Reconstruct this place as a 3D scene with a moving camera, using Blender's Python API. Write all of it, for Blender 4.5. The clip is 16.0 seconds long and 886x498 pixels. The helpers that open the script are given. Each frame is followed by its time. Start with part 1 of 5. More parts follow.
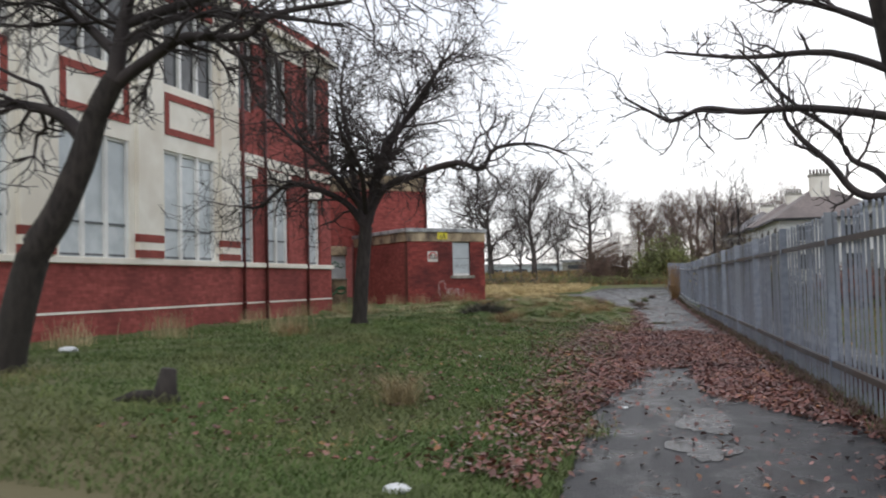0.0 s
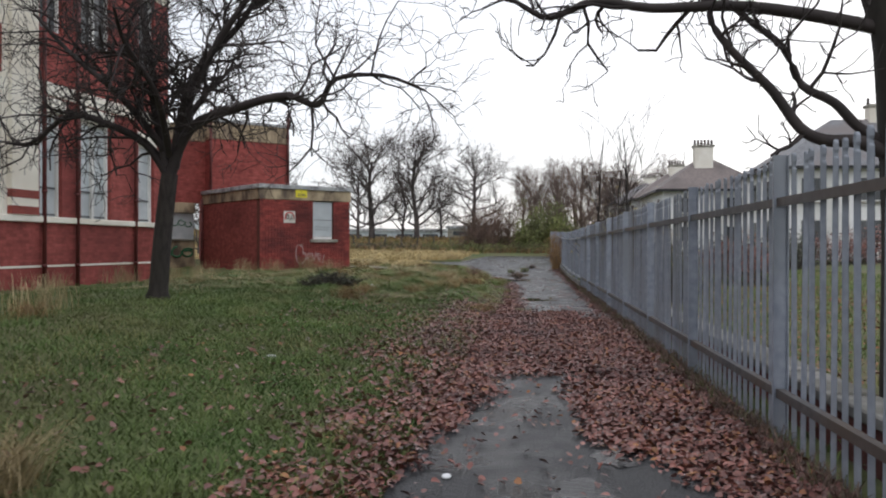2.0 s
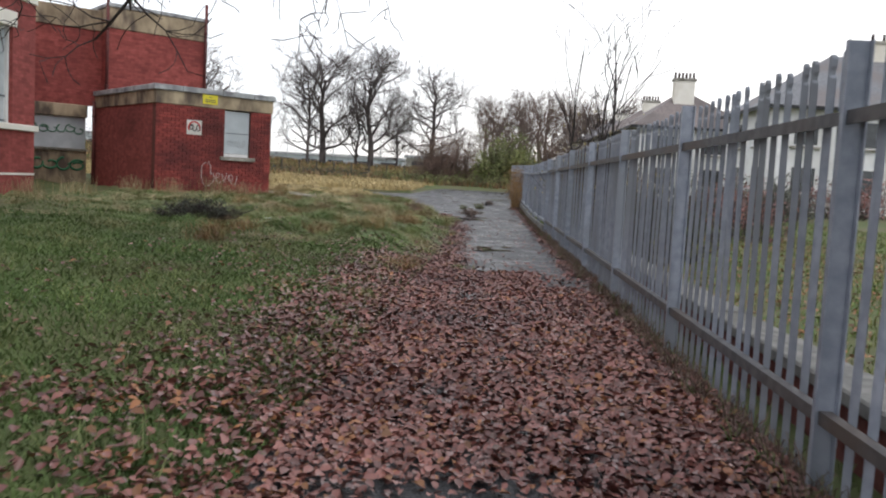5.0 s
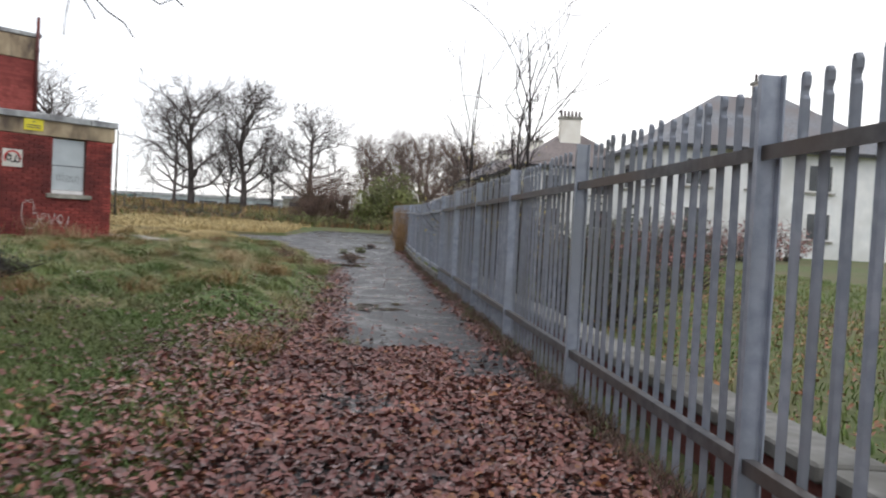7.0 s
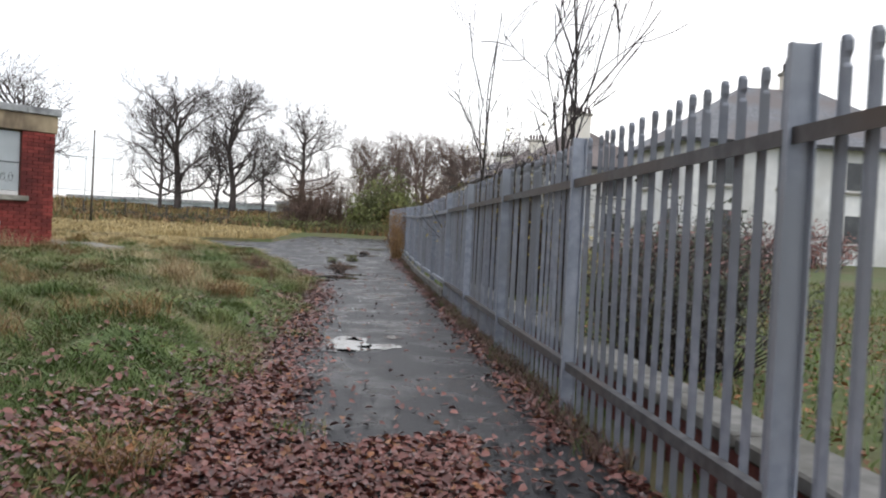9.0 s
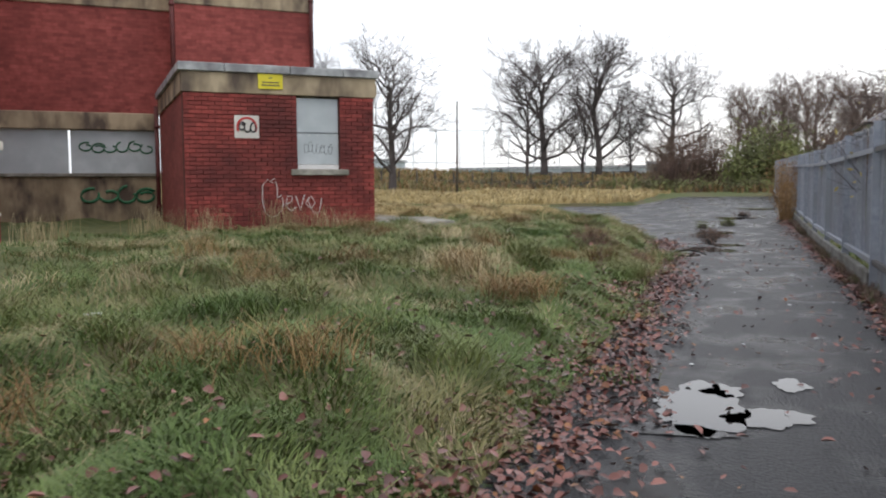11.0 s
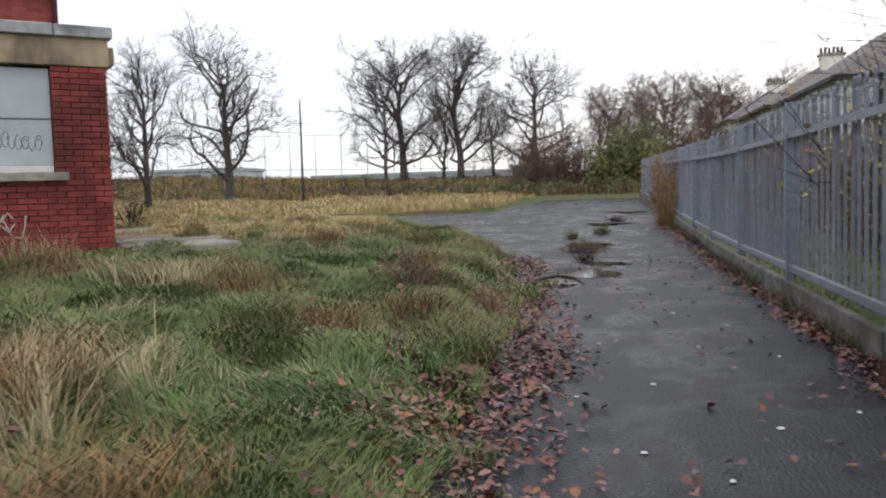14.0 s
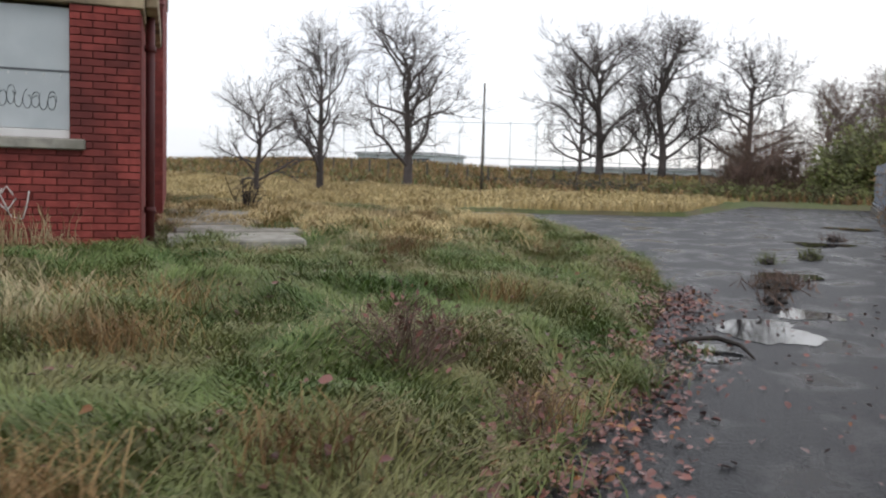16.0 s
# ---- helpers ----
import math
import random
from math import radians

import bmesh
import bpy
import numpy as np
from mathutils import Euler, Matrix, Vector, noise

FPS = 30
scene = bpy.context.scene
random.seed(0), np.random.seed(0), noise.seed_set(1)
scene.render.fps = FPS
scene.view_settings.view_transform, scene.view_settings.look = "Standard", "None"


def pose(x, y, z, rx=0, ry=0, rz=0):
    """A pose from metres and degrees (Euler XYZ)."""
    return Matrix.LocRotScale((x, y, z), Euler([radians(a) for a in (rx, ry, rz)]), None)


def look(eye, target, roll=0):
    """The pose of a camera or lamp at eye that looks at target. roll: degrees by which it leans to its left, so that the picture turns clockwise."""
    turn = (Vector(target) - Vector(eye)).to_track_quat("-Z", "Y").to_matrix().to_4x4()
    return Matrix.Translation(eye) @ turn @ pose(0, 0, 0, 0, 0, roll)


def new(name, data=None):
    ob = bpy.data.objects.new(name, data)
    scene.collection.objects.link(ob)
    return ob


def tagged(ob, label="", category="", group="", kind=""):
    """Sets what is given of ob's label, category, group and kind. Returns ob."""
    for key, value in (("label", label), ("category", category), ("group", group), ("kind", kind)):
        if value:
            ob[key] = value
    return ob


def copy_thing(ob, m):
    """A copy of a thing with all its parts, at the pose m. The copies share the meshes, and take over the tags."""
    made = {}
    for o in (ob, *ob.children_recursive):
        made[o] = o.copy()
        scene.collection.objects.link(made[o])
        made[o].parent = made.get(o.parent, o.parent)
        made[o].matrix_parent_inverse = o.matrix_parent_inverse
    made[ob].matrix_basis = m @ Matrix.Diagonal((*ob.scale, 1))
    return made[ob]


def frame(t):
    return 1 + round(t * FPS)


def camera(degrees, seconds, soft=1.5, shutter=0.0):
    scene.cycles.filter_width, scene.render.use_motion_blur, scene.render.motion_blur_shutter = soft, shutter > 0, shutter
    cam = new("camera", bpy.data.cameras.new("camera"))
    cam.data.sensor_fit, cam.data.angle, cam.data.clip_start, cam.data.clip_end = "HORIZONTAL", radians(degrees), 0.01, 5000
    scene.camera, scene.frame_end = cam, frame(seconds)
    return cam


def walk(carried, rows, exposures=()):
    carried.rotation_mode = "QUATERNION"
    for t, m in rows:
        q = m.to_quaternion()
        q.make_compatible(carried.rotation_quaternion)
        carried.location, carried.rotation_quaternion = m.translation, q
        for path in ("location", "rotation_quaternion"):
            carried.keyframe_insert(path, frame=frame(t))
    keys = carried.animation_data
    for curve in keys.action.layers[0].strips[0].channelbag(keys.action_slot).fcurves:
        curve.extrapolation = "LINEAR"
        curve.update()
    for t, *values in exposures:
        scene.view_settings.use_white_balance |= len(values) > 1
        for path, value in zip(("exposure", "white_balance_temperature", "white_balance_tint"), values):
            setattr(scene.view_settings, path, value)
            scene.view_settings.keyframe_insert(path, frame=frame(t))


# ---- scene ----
cam = camera(56.0, 16.0, soft=2.0, shutter=0.3)
PATH = [
    (0, (0.192, -2.087, 1.169), (-0.273, -0.143, 1.252), -1.3),
    (0.5, (0.252, -1.152, 1.158), (-0.089, 0.818, 1.211), -0.6),
    (1, (0.312, -0.31, 1.163), (0.06, 1.674, 1.178), 0.2),
    (1.5, (0.381, 0.559, 1.271), (0.146, 2.545, 1.235), 1.2),
    (2, (0.422, 1.352, 1.209), (0.218, 3.342, 1.204), 0.1),
    (2.5, (0.537, 2.06, 1.16), (0.319, 4.047, 1.103), 1.5),
    (3, (0.613, 3.002, 1.195), (0.498, 4.997, 1.111), 3.5),
    (3.5, (0.639, 3.702, 1.177), (0.546, 5.699, 1.134), 3.4),
    (3.7, (0.699, 4.043, 1.169), (0.581, 6.038, 1.083), 3.1),
    (5.8, (0.51, 7.305, 1.164), (0.451, 9.297, 0.994), 3.6),
    (6, (0.495, 7.593, 1.174), (0.49, 9.59, 1.065), 3.4),
    (6.5, (0.473, 8.304, 1.195), (0.54, 10.3, 1.096), 1.3),
    (7, (0.505, 9.187, 1.149), (0.684, 11.178, 1.097), 3.0),
    (7.5, (0.622, 10.131, 1.112), (0.927, 12.102, 0.968), 3.3),
    (8, (0.569, 10.89, 1.147), (0.781, 12.874, 1.018), 4.2),
    (8.5, (0.641, 11.613, 1.152), (0.916, 13.594, 1.107), 2.3),
    (9, (0.629, 12.427, 1.129), (0.816, 14.418, 1.09), 2.8),
    (9.5, (0.662, 13.23, 1.114), (0.795, 15.224, 1.061), 0.9),
    (10, (0.731, 14.301, 0.977), (0.494, 16.287, 0.968), 1.6),
    (10.2, (0.724, 14.764, 1.093), (0.318, 16.721, 1.011), -0.3),
    (12.3, (0.688, 18.144, 1.135), (-0.126, 19.962, 0.953), 1.0),
    (12.5, (0.587, 18.515, 1.129), (-0.029, 20.412, 0.976), 0.6),
    (13, (0.468, 19.338, 1.13), (0.019, 21.285, 1.046), 3.2),
    (13.5, (0.385, 20.0, 1.135), (0.187, 21.99, 1.089), 0.6),
    (14, (0.367, 20.811, 1.076), (-0.02, 22.768, 0.94), -1.7),
    (14.5, (0.432, 21.653, 1.052), (-0.07, 23.583, 0.904), 1.2),
    (15, (0.426, 22.623, 1.097), (-0.216, 24.517, 1.037), 1.6),
    (15.5, (0.454, 23.389, 1.142), (-0.279, 25.243, 0.975), -1.8),
    (16, (0.527, 24.194, 1.135), (-0.314, 26.002, 0.978), 1.7),
]
walk(cam, [(t, look(eye, target, roll)) for t, eye, target, roll in PATH],
     [(0, -0.02), (2.5, -0.12), (3.7, 0.0), (6, 0.18), (9, 0.18), (10.2, 0.15), (12.5, 0.2), (13.5, 0.03), (16, 0.0)])

# ---- world and light: a bright overcast winter day ----
world = bpy.data.worlds.new("sky")
scene.world = world
world.use_nodes = True
wn, wl = world.node_tree.nodes, world.node_tree.links
wn.clear()
w_out = wn.new("ShaderNodeOutputWorld")
w_bg = wn.new("ShaderNodeBackground")
w_sky = wn.new("ShaderNodeTexSky")
w_sky.sky_type = "NISHITA"
w_sky.sun_disc = False
w_sky.sun_elevation = radians(28)
w_sky.sun_rotation = radians(20)
w_tc = wn.new("ShaderNodeTexCoord")
w_map = wn.new("ShaderNodeMapping")
w_map.inputs["Scale"].default_value = (1.0, 1.0, 3.5)
w_noise = wn.new("ShaderNodeTexNoise")
w_noise.inputs["Scale"].default_value = 1.7
w_noise.inputs["Detail"].default_value = 6
w_ramp = wn.new("ShaderNodeValToRGB")
w_ramp.color_ramp.elements[0].position = 0.33
w_ramp.color_ramp.elements[0].color = (0.77, 0.81, 0.90, 1)
w_ramp.color_ramp.elements[1].position = 0.60
w_ramp.color_ramp.elements[1].color = (1.11, 1.12, 1.17, 1)
w_mul = wn.new("ShaderNodeMix")
w_mul.data_type = "RGBA"
w_mul.blend_type = "ADD"
w_mul.inputs[0].default_value = 0.02
wl.new(w_tc.outputs["Generated"], w_map.inputs["Vector"])
wl.new(w_map.outputs["Vector"], w_noise.inputs["Vector"])
wl.new(w_noise.outputs["Fac"], w_ramp.inputs["Fac"])
wl.new(w_ramp.outputs["Color"], w_mul.inputs[6])
wl.new(w_sky.outputs["Color"], w_mul.inputs[7])
wl.new(w_mul.outputs[2], w_bg.inputs["Color"])
w_bg.inputs["Strength"].default_value = 0.95
wl.new(w_bg.outputs["Background"], w_out.inputs["Surface"])

sun_data = bpy.data.lights.new("sun", "SUN")
sun_data.energy = 0.6
sun_data.angle = radians(25)
sun_data.color = (1.0, 0.97, 0.92)
sun = new("sun", sun_data)
sun.matrix_world = look((0, 0, 60), (-10, 25, 20))


# ---- materials ----
def mat(name, c1, c2, scale=8.0, rough=0.8, bump=0.2, c3=None, metal=0.0, island=0.0, obj=0.0, rough2=None, stretch=(1, 1, 1), big=0.6, detail=3, wet=(0.38, 0.57)):
    """Two-scale noise colours, bump and roughness; island or obj vary the brightness piece by piece."""
    m = bpy.data.materials.new(name)
    m.use_nodes = True
    n, l = m.node_tree.nodes, m.node_tree.links
    b = n["Principled BSDF"]
    b.inputs["Roughness"].default_value = rough
    b.inputs["Metallic"].default_value = metal
    geo = n.new("ShaderNodeNewGeometry")
    mp = n.new("ShaderNodeMapping")
    mp.inputs["Scale"].default_value = stretch
    l.new(geo.outputs["Position"], mp.inputs["Vector"])
    t1 = n.new("ShaderNodeTexNoise")
    t1.inputs["Scale"].default_value = scale
    t1.inputs["Detail"].default_value = 5
    l.new(mp.outputs["Vector"], t1.inputs["Vector"])
    t2 = n.new("ShaderNodeTexNoise")
    t2.inputs["Scale"].default_value = big
    t2.inputs["Detail"].default_value = detail
    l.new(mp.outputs["Vector"], t2.inputs["Vector"])
    r = n.new("ShaderNodeValToRGB")
    r.color_ramp.elements[0].position, r.color_ramp.elements[1].position = 0.36, 0.64
    r.color_ramp.elements[0].color, r.color_ramp.elements[1].color = (*c1, 1), (*c2, 1)
    l.new(t1.outputs["Fac"], r.inputs["Fac"])
    col = r.outputs["Color"]
    r2 = n.new("ShaderNodeValToRGB")
    r2.color_ramp.elements[0].position, r2.color_ramp.elements[1].position = 0.45, 0.65
    l.new(t2.outputs["Fac"], r2.inputs["Fac"])
    mx = n.new("ShaderNodeMix")
    mx.data_type = "RGBA"
    l.new(r2.outputs["Color"], mx.inputs[0])
    l.new(col, mx.inputs[6])
    mx.inputs[7].default_value = (*(c3 or [v * 0.8 for v in c1]), 1)
    col = mx.outputs[2]
    if island or obj:
        src = geo.outputs["Random Per Island"] if island else n.new("ShaderNodeObjectInfo").outputs["Random"]
        k = island or obj
        mr = n.new("ShaderNodeMapRange")
        mr.inputs[3].default_value, mr.inputs[4].default_value = 1 - k, 1 + k
        l.new(src, mr.inputs[0])
        mu = n.new("ShaderNodeMix")
        mu.data_type, mu.blend_type = "RGBA", "MULTIPLY"
        mu.inputs[0].default_value = 1
        l.new(col, mu.inputs[6])
        l.new(mr.outputs[0], mu.inputs[7])
        col = mu.outputs[2]
    l.new(col, b.inputs["Base Color"])
    if rough2 is not None:
        rr = n.new("ShaderNodeMapRange")
        rr.inputs[1].default_value, rr.inputs[2].default_value = wet
        rr.inputs[3].default_value, rr.inputs[4].default_value = rough, rough2
        l.new(t2.outputs["Fac"], rr.inputs[0])
        l.new(rr.outputs[0], b.inputs["Roughness"])
    if bump:
        bp = n.new("ShaderNodeBump")
        bp.inputs["Strength"].default_value = bump
        bp.inputs["Distance"].default_value = 0.02
        l.new(t1.outputs["Fac"], bp.inputs["Height"])
        l.new(bp.outputs["Normal"], b.inputs["Normal"])
    return m


def brick_mat(name, c1, c2, mortar):
    """Brick courses for walls that stay far off, laid by the face's own metres."""
    m = mat(name, c1, c2, 6, 0.85, 0.15)
    n, l = m.node_tree.nodes, m.node_tree.links
    uv = n.new("ShaderNodeUVMap")
    bt = n.new("ShaderNodeTexBrick")
    bt.inputs["Scale"].default_value = 1.0
    bt.inputs["Brick Width"].default_value = 0.225
    bt.inputs["Row Height"].default_value = 0.075
    bt.inputs["Mortar Size"].default_value = 0.006
    bt.inputs["Color1"].default_value = (1, 1, 1, 1)
    bt.inputs["Color2"].default_value = (0.66, 0.62, 0.62, 1)
    bt.inputs["Mortar"].default_value = (*mortar, 1)
    l.new(uv.outputs["UV"], bt.inputs["Vector"])
    b = n["Principled BSDF"]
    old = b.inputs["Base Color"].links[0].from_socket
    mu = n.new("ShaderNodeMix")
    mu.data_type, mu.blend_type = "RGBA", "MULTIPLY"
    mu.inputs[0].default_value = 1
    l.new(old, mu.inputs[6])
    l.new(bt.outputs["Color"], mu.inputs[7])
    l.new(mu.outputs[2], b.inputs["Base Color"])
    return m


M_soil = mat("turf_soil", (0.068, 0.092, 0.028), (0.115, 0.135, 0.048), 5, 0.95, 0.6, (0.12, 0.105, 0.052), big=0.35)
M_tar = mat("wet_tarmac", (0.007, 0.007, 0.009), (0.034, 0.035, 0.040), 60, 0.50, 0.8, (0.015, 0.015, 0.017), rough2=0.10, stretch=(1, 0.7, 1), big=1.5, detail=9, wet=(0.47, 0.66))
M_tar.node_tree.nodes["Principled BSDF"].inputs["Specular IOR Level"].default_value = 0.42
M_water = mat("puddle_water", (0.02, 0.021, 0.023), (0.03, 0.031, 0.034), 5, 0.04, 0.0)
M_damp = mat("wet_film_on_tarmac", (0.010, 0.010, 0.012), (0.030, 0.031, 0.035), 26, 0.13, 0.55, (0.014, 0.014, 0.016), rough2=0.40, big=3.5, detail=8, wet=(0.44, 0.58))
M_leaf = mat("fallen_leaf", (0.135, 0.046, 0.036), (0.26, 0.115, 0.095), 3, 0.30, 0.0, (0.115, 0.042, 0.036), island=0.5)
M_leaf_o = mat("fallen_leaf_tawny", (0.22, 0.085, 0.03), (0.30, 0.14, 0.06), 3, 0.5, 0.0, (0.16, 0.06, 0.03), island=0.5)
M_grass = mat("grass_green", (0.080, 0.138, 0.028), (0.170, 0.225, 0.062), 1.7, 0.6, 0.0, (0.215, 0.200, 0.078), island=0.28, big=0.8)
M_lawn = mat("lawn_green", (0.056, 0.102, 0.020), (0.100, 0.155, 0.038), 1.6, 0.75, 0.0, (0.100, 0.112, 0.038), island=0.22, big=0.6)
M_dry = mat("grass_straw", (0.32, 0.25, 0.13), (0.48, 0.39, 0.23), 1.5, 0.6, 0.0, (0.20, 0.15, 0.07), island=0.3)
M_yel = mat("grass_yellow", (0.46, 0.35, 0.16), (0.62, 0.49, 0.25), 0.8, 0.7, 0.0, (0.40, 0.30, 0.14), island=0.35)
M_rust = mat("grass_rusty", (0.24, 0.14, 0.06), (0.38, 0.25, 0.11), 1.5, 0.7, 0.0, (0.16, 0.08, 0.03), island=0.4)
M_steel = mat("galvanised_steel", (0.25, 0.28, 0.335), (0.345, 0.373, 0.435), 14, 0.5, 0.05, (0.26, 0.28, 0.31), metal=0.15, obj=0.12, big=1.2)
M_steel_d = mat("dark_steel_rail", (0.07, 0.07, 0.075), (0.12, 0.12, 0.125), 14, 0.6, 0.1, (0.10, 0.075, 0.06), metal=0.2)
M_conc = mat("weathered_concrete", (0.25, 0.24, 0.21), (0.40, 0.38, 0.33), 7, 0.9, 0.4, (0.16, 0.15, 0.12), big=1.6)
M_kerb = mat("dark_mossy_concrete", (0.13, 0.128, 0.12), (0.24, 0.235, 0.22), 7, 0.9, 0.4, (0.10, 0.095, 0.08), big=1.6)
M_band = mat("stained_concrete_band", (0.30, 0.235, 0.155), (0.50, 0.40, 0.27), 2.5, 0.9, 0.3, (0.12, 0.09, 0.07), stretch=(1, 1, 0.5), big=2.2)
M_lead = mat("grey_coping", (0.33, 0.34, 0.35), (0.52, 0.53, 0.54), 5, 0.7, 0.2, (0.20, 0.20, 0.21), big=2)
M_brick = mat("red_brick", (0.225, 0.040, 0.034), (0.33, 0.066, 0.055), 9, 0.85, 0.35, (0.12, 0.026, 0.024), obj=0.24, big=0.7)
M_brick_s = mat("red_brick_joined", (0.225, 0.040, 0.034), (0.33, 0.066, 0.055), 9, 0.85, 0.35, (0.12, 0.026, 0.024), island=0.24, big=0.7)
M_mortar = mat("dark_mortar", (0.12, 0.035, 0.03), (0.17, 0.055, 0.045), 20, 0.95, 0.3, (0.09, 0.03, 0.028))
M_bwall = brick_mat("red_brick_wall", (0.29, 0.062, 0.054), (0.40, 0.098, 0.083), (0.8, 0.7, 0.7))
M_cream = mat("cream_render", (0.80, 0.765, 0.68), (0.85, 0.82, 0.74), 3, 0.85, 0.1, (0.70, 0.65, 0.56))
M_white = mat("white_render", (0.72, 0.73, 0.73), (0.82, 0.82, 0.81), 2, 0.85, 0.1, (0.62, 0.62, 0.60))
M_redpaint = mat("red_painted_trim", (0.24, 0.05, 0.04), (0.30, 0.065, 0.05), 4, 0.8, 0.1)
M_shut = mat("steel_shutter", (0.50, 0.55, 0.57), (0.62, 0.66, 0.68), 3, 0.45, 0.05, (0.44, 0.48, 0.50), metal=0.2)
M_shut_d = mat("steel_shutter_edge", (0.10, 0.11, 0.12), (0.16, 0.17, 0.18), 5, 0.5, 0.1)
M_frame = mat("white_window_frame", (0.74, 0.74, 0.72), (0.82, 0.82, 0.80), 5, 0.6, 0.1)
M_glass = mat("dark_window_glass", (0.05, 0.055, 0.06), (0.09, 0.095, 0.10), 2, 0.08, 0.0)
M_slate = mat("grey_slate", (0.15, 0.155, 0.17), (0.22, 0.225, 0.24), 9, 0.7, 0.3, (0.18, 0.16, 0.16))
M_rtile = mat("brown_red_tiles", (0.17, 0.145, 0.14), (0.24, 0.20, 0.19), 9, 0.8, 0.3)
M_terra = mat("terracotta", (0.28, 0.10, 0.07), (0.36, 0.15, 0.10), 8, 0.8, 0.1)
M_pot = mat("dark_chimney_pot", (0.06, 0.045, 0.045), (0.10, 0.07, 0.065), 8, 0.8, 0.1)
M_pipe = mat("red_painted_iron_pipe", (0.10, 0.022, 0.022), (0.15, 0.035, 0.03), 8, 0.6, 0.2)
M_bark = mat("wet_dark_bark", (0.018, 0.014, 0.013), (0.048, 0.038, 0.034), 16, 0.9, 0.8, (0.026, 0.023, 0.018), stretch=(1, 1, 0.35))
M_twig = mat("dark_twig", (0.028, 0.021, 0.021), (0.050, 0.038, 0.036), 5, 0.8, 0.0)
# twigs of far trees: distance haze put into the colour, palest for the belt
M_twig_f = mat("hazed_far_twig", (0.075, 0.062, 0.060), (0.12, 0.10, 0.095), 2, 0.9, 0.0)
M_wood_f = mat("hazed_brown_twig", (0.15, 0.112, 0.103), (0.21, 0.158, 0.142), 1, 0.9, 0.0, (0.17, 0.118, 0.095))
M_brush = mat("brown_brushwood", (0.13, 0.085, 0.07), (0.21, 0.14, 0.11), 1, 0.9, 0.0, (0.10, 0.07, 0.05), island=0.3)
M_green = mat("olive_foliage", (0.115, 0.135, 0.035), (0.19, 0.21, 0.065), 1.5, 0.7, 0.0, (0.10, 0.11, 0.04), island=0.4)
M_evergreen = mat("dark_shrub_leaf", (0.025, 0.035, 0.02), (0.05, 0.06, 0.03), 1.5, 0.6, 0.0, (0.05, 0.04, 0.035), island=0.5)
M_gold = mat("yellow_leaf", (0.38, 0.30, 0.08), (0.50, 0.42, 0.14), 3, 0.6, 0.0, island=0.3)
M_yellow = mat("yellow_sign", (0.78, 0.66, 0.03), (0.84, 0.73, 0.05), 3, 0.5, 0.0)
M_signw = mat("sign_white", (0.70, 0.66, 0.60), (0.78, 0.75, 0.70), 3, 0.5, 0.0)
M_signr = mat("sign_red", (0.55, 0.04, 0.04), (0.62, 0.06, 0.05), 3, 0.5, 0.0)
M_black = mat("black_paint", (0.015, 0.015, 0.017), (0.03, 0.03, 0.032), 5, 0.6, 0.0)
M_chalk = mat("white_spray_paint", (0.55, 0.50, 0.47), (0.66, 0.61, 0.58), 30, 0.9, 0.0)
M_gspray = mat("green_spray_paint", (0.03, 0.14, 0.07), (0.06, 0.22, 0.11), 10, 0.8, 0.0)
M_litter = mat("white_litter", (0.70, 0.72, 0.74), (0.82, 0.83, 0.84), 10, 0.5, 0.0)
M_teal = mat("teal_cladding", (0.20, 0.38, 0.42), (0.27, 0.46, 0.50), 2, 0.6, 0.0)
M_shed = mat("pale_industrial_cladding", (0.55, 0.60, 0.64), (0.66, 0.70, 0.73), 0.5, 0.6, 0.0)
M_wood = mat("grey_wood_pole", (0.10, 0.085, 0.07), (0.16, 0.14, 0.12), 12, 0.9, 0.2)


# ---- mesh helpers ----
def raw(name, verts, faces, material, smooth=False):
    me = bpy.data.meshes.new(name)
    me.from_pydata([tuple(v) for v in verts], [], faces)
    me.materials.append(material)
    if smooth:
        me.polygons.foreach_set("use_smooth", [True] * len(me.polygons))
    me.update()
    return me


def arrays(name, co, idx, sizes, material):
    """A mesh from numpy arrays: corner indices and the faces' corner counts."""
    me = bpy.data.meshes.new(name)
    me.vertices.add(len(co))
    me.vertices.foreach_set("co", np.asarray(co, dtype=np.float32).ravel())
    me.loops.add(len(idx))
    me.loops.foreach_set("vertex_index", np.asarray(idx, dtype=np.int32))
    sizes = np.asarray(sizes, dtype=np.int32)
    me.polygons.add(len(sizes))
    me.polygons.foreach_set("loop_start", np.r_[0, np.cumsum(sizes)[:-1]].astype(np.int32))
    me.polygons.foreach_set("loop_total", sizes)
    me.materials.append(material)
    me.update(calc_edges=True)
    return me


def child(name, me, parent, label="", m=None):
    ob = new(name, me)
    ob.parent = parent
    if m is not None:
        ob.matrix_basis = m
    if label:
        ob["label"] = label
    return ob


def part(name, bm, material, parent, label="", m=None):
    me = bpy.data.meshes.new(name)
    bm.to_mesh(me)
    bm.free()
    me.materials.append(material)
    return child(name, me, parent, label, m)


def add_box(bm, x0, x1, y0, y1, z0, z1, bevel=0.0):
    r = bmesh.ops.create_cube(bm, size=1.0)
    bmesh.ops.transform(bm, verts=r["verts"], matrix=Matrix.Translation(((x0 + x1) / 2, (y0 + y1) / 2, (z0 + z1) / 2)) @ Matrix.Diagonal((x1 - x0, y1 - y0, z1 - z0, 1)))
    if bevel:
        es = list({e for v in r["verts"] for e in v.link_edges})
        bmesh.ops.bevel(bm, geom=es, offset=bevel, segments=1, affect="EDGES")


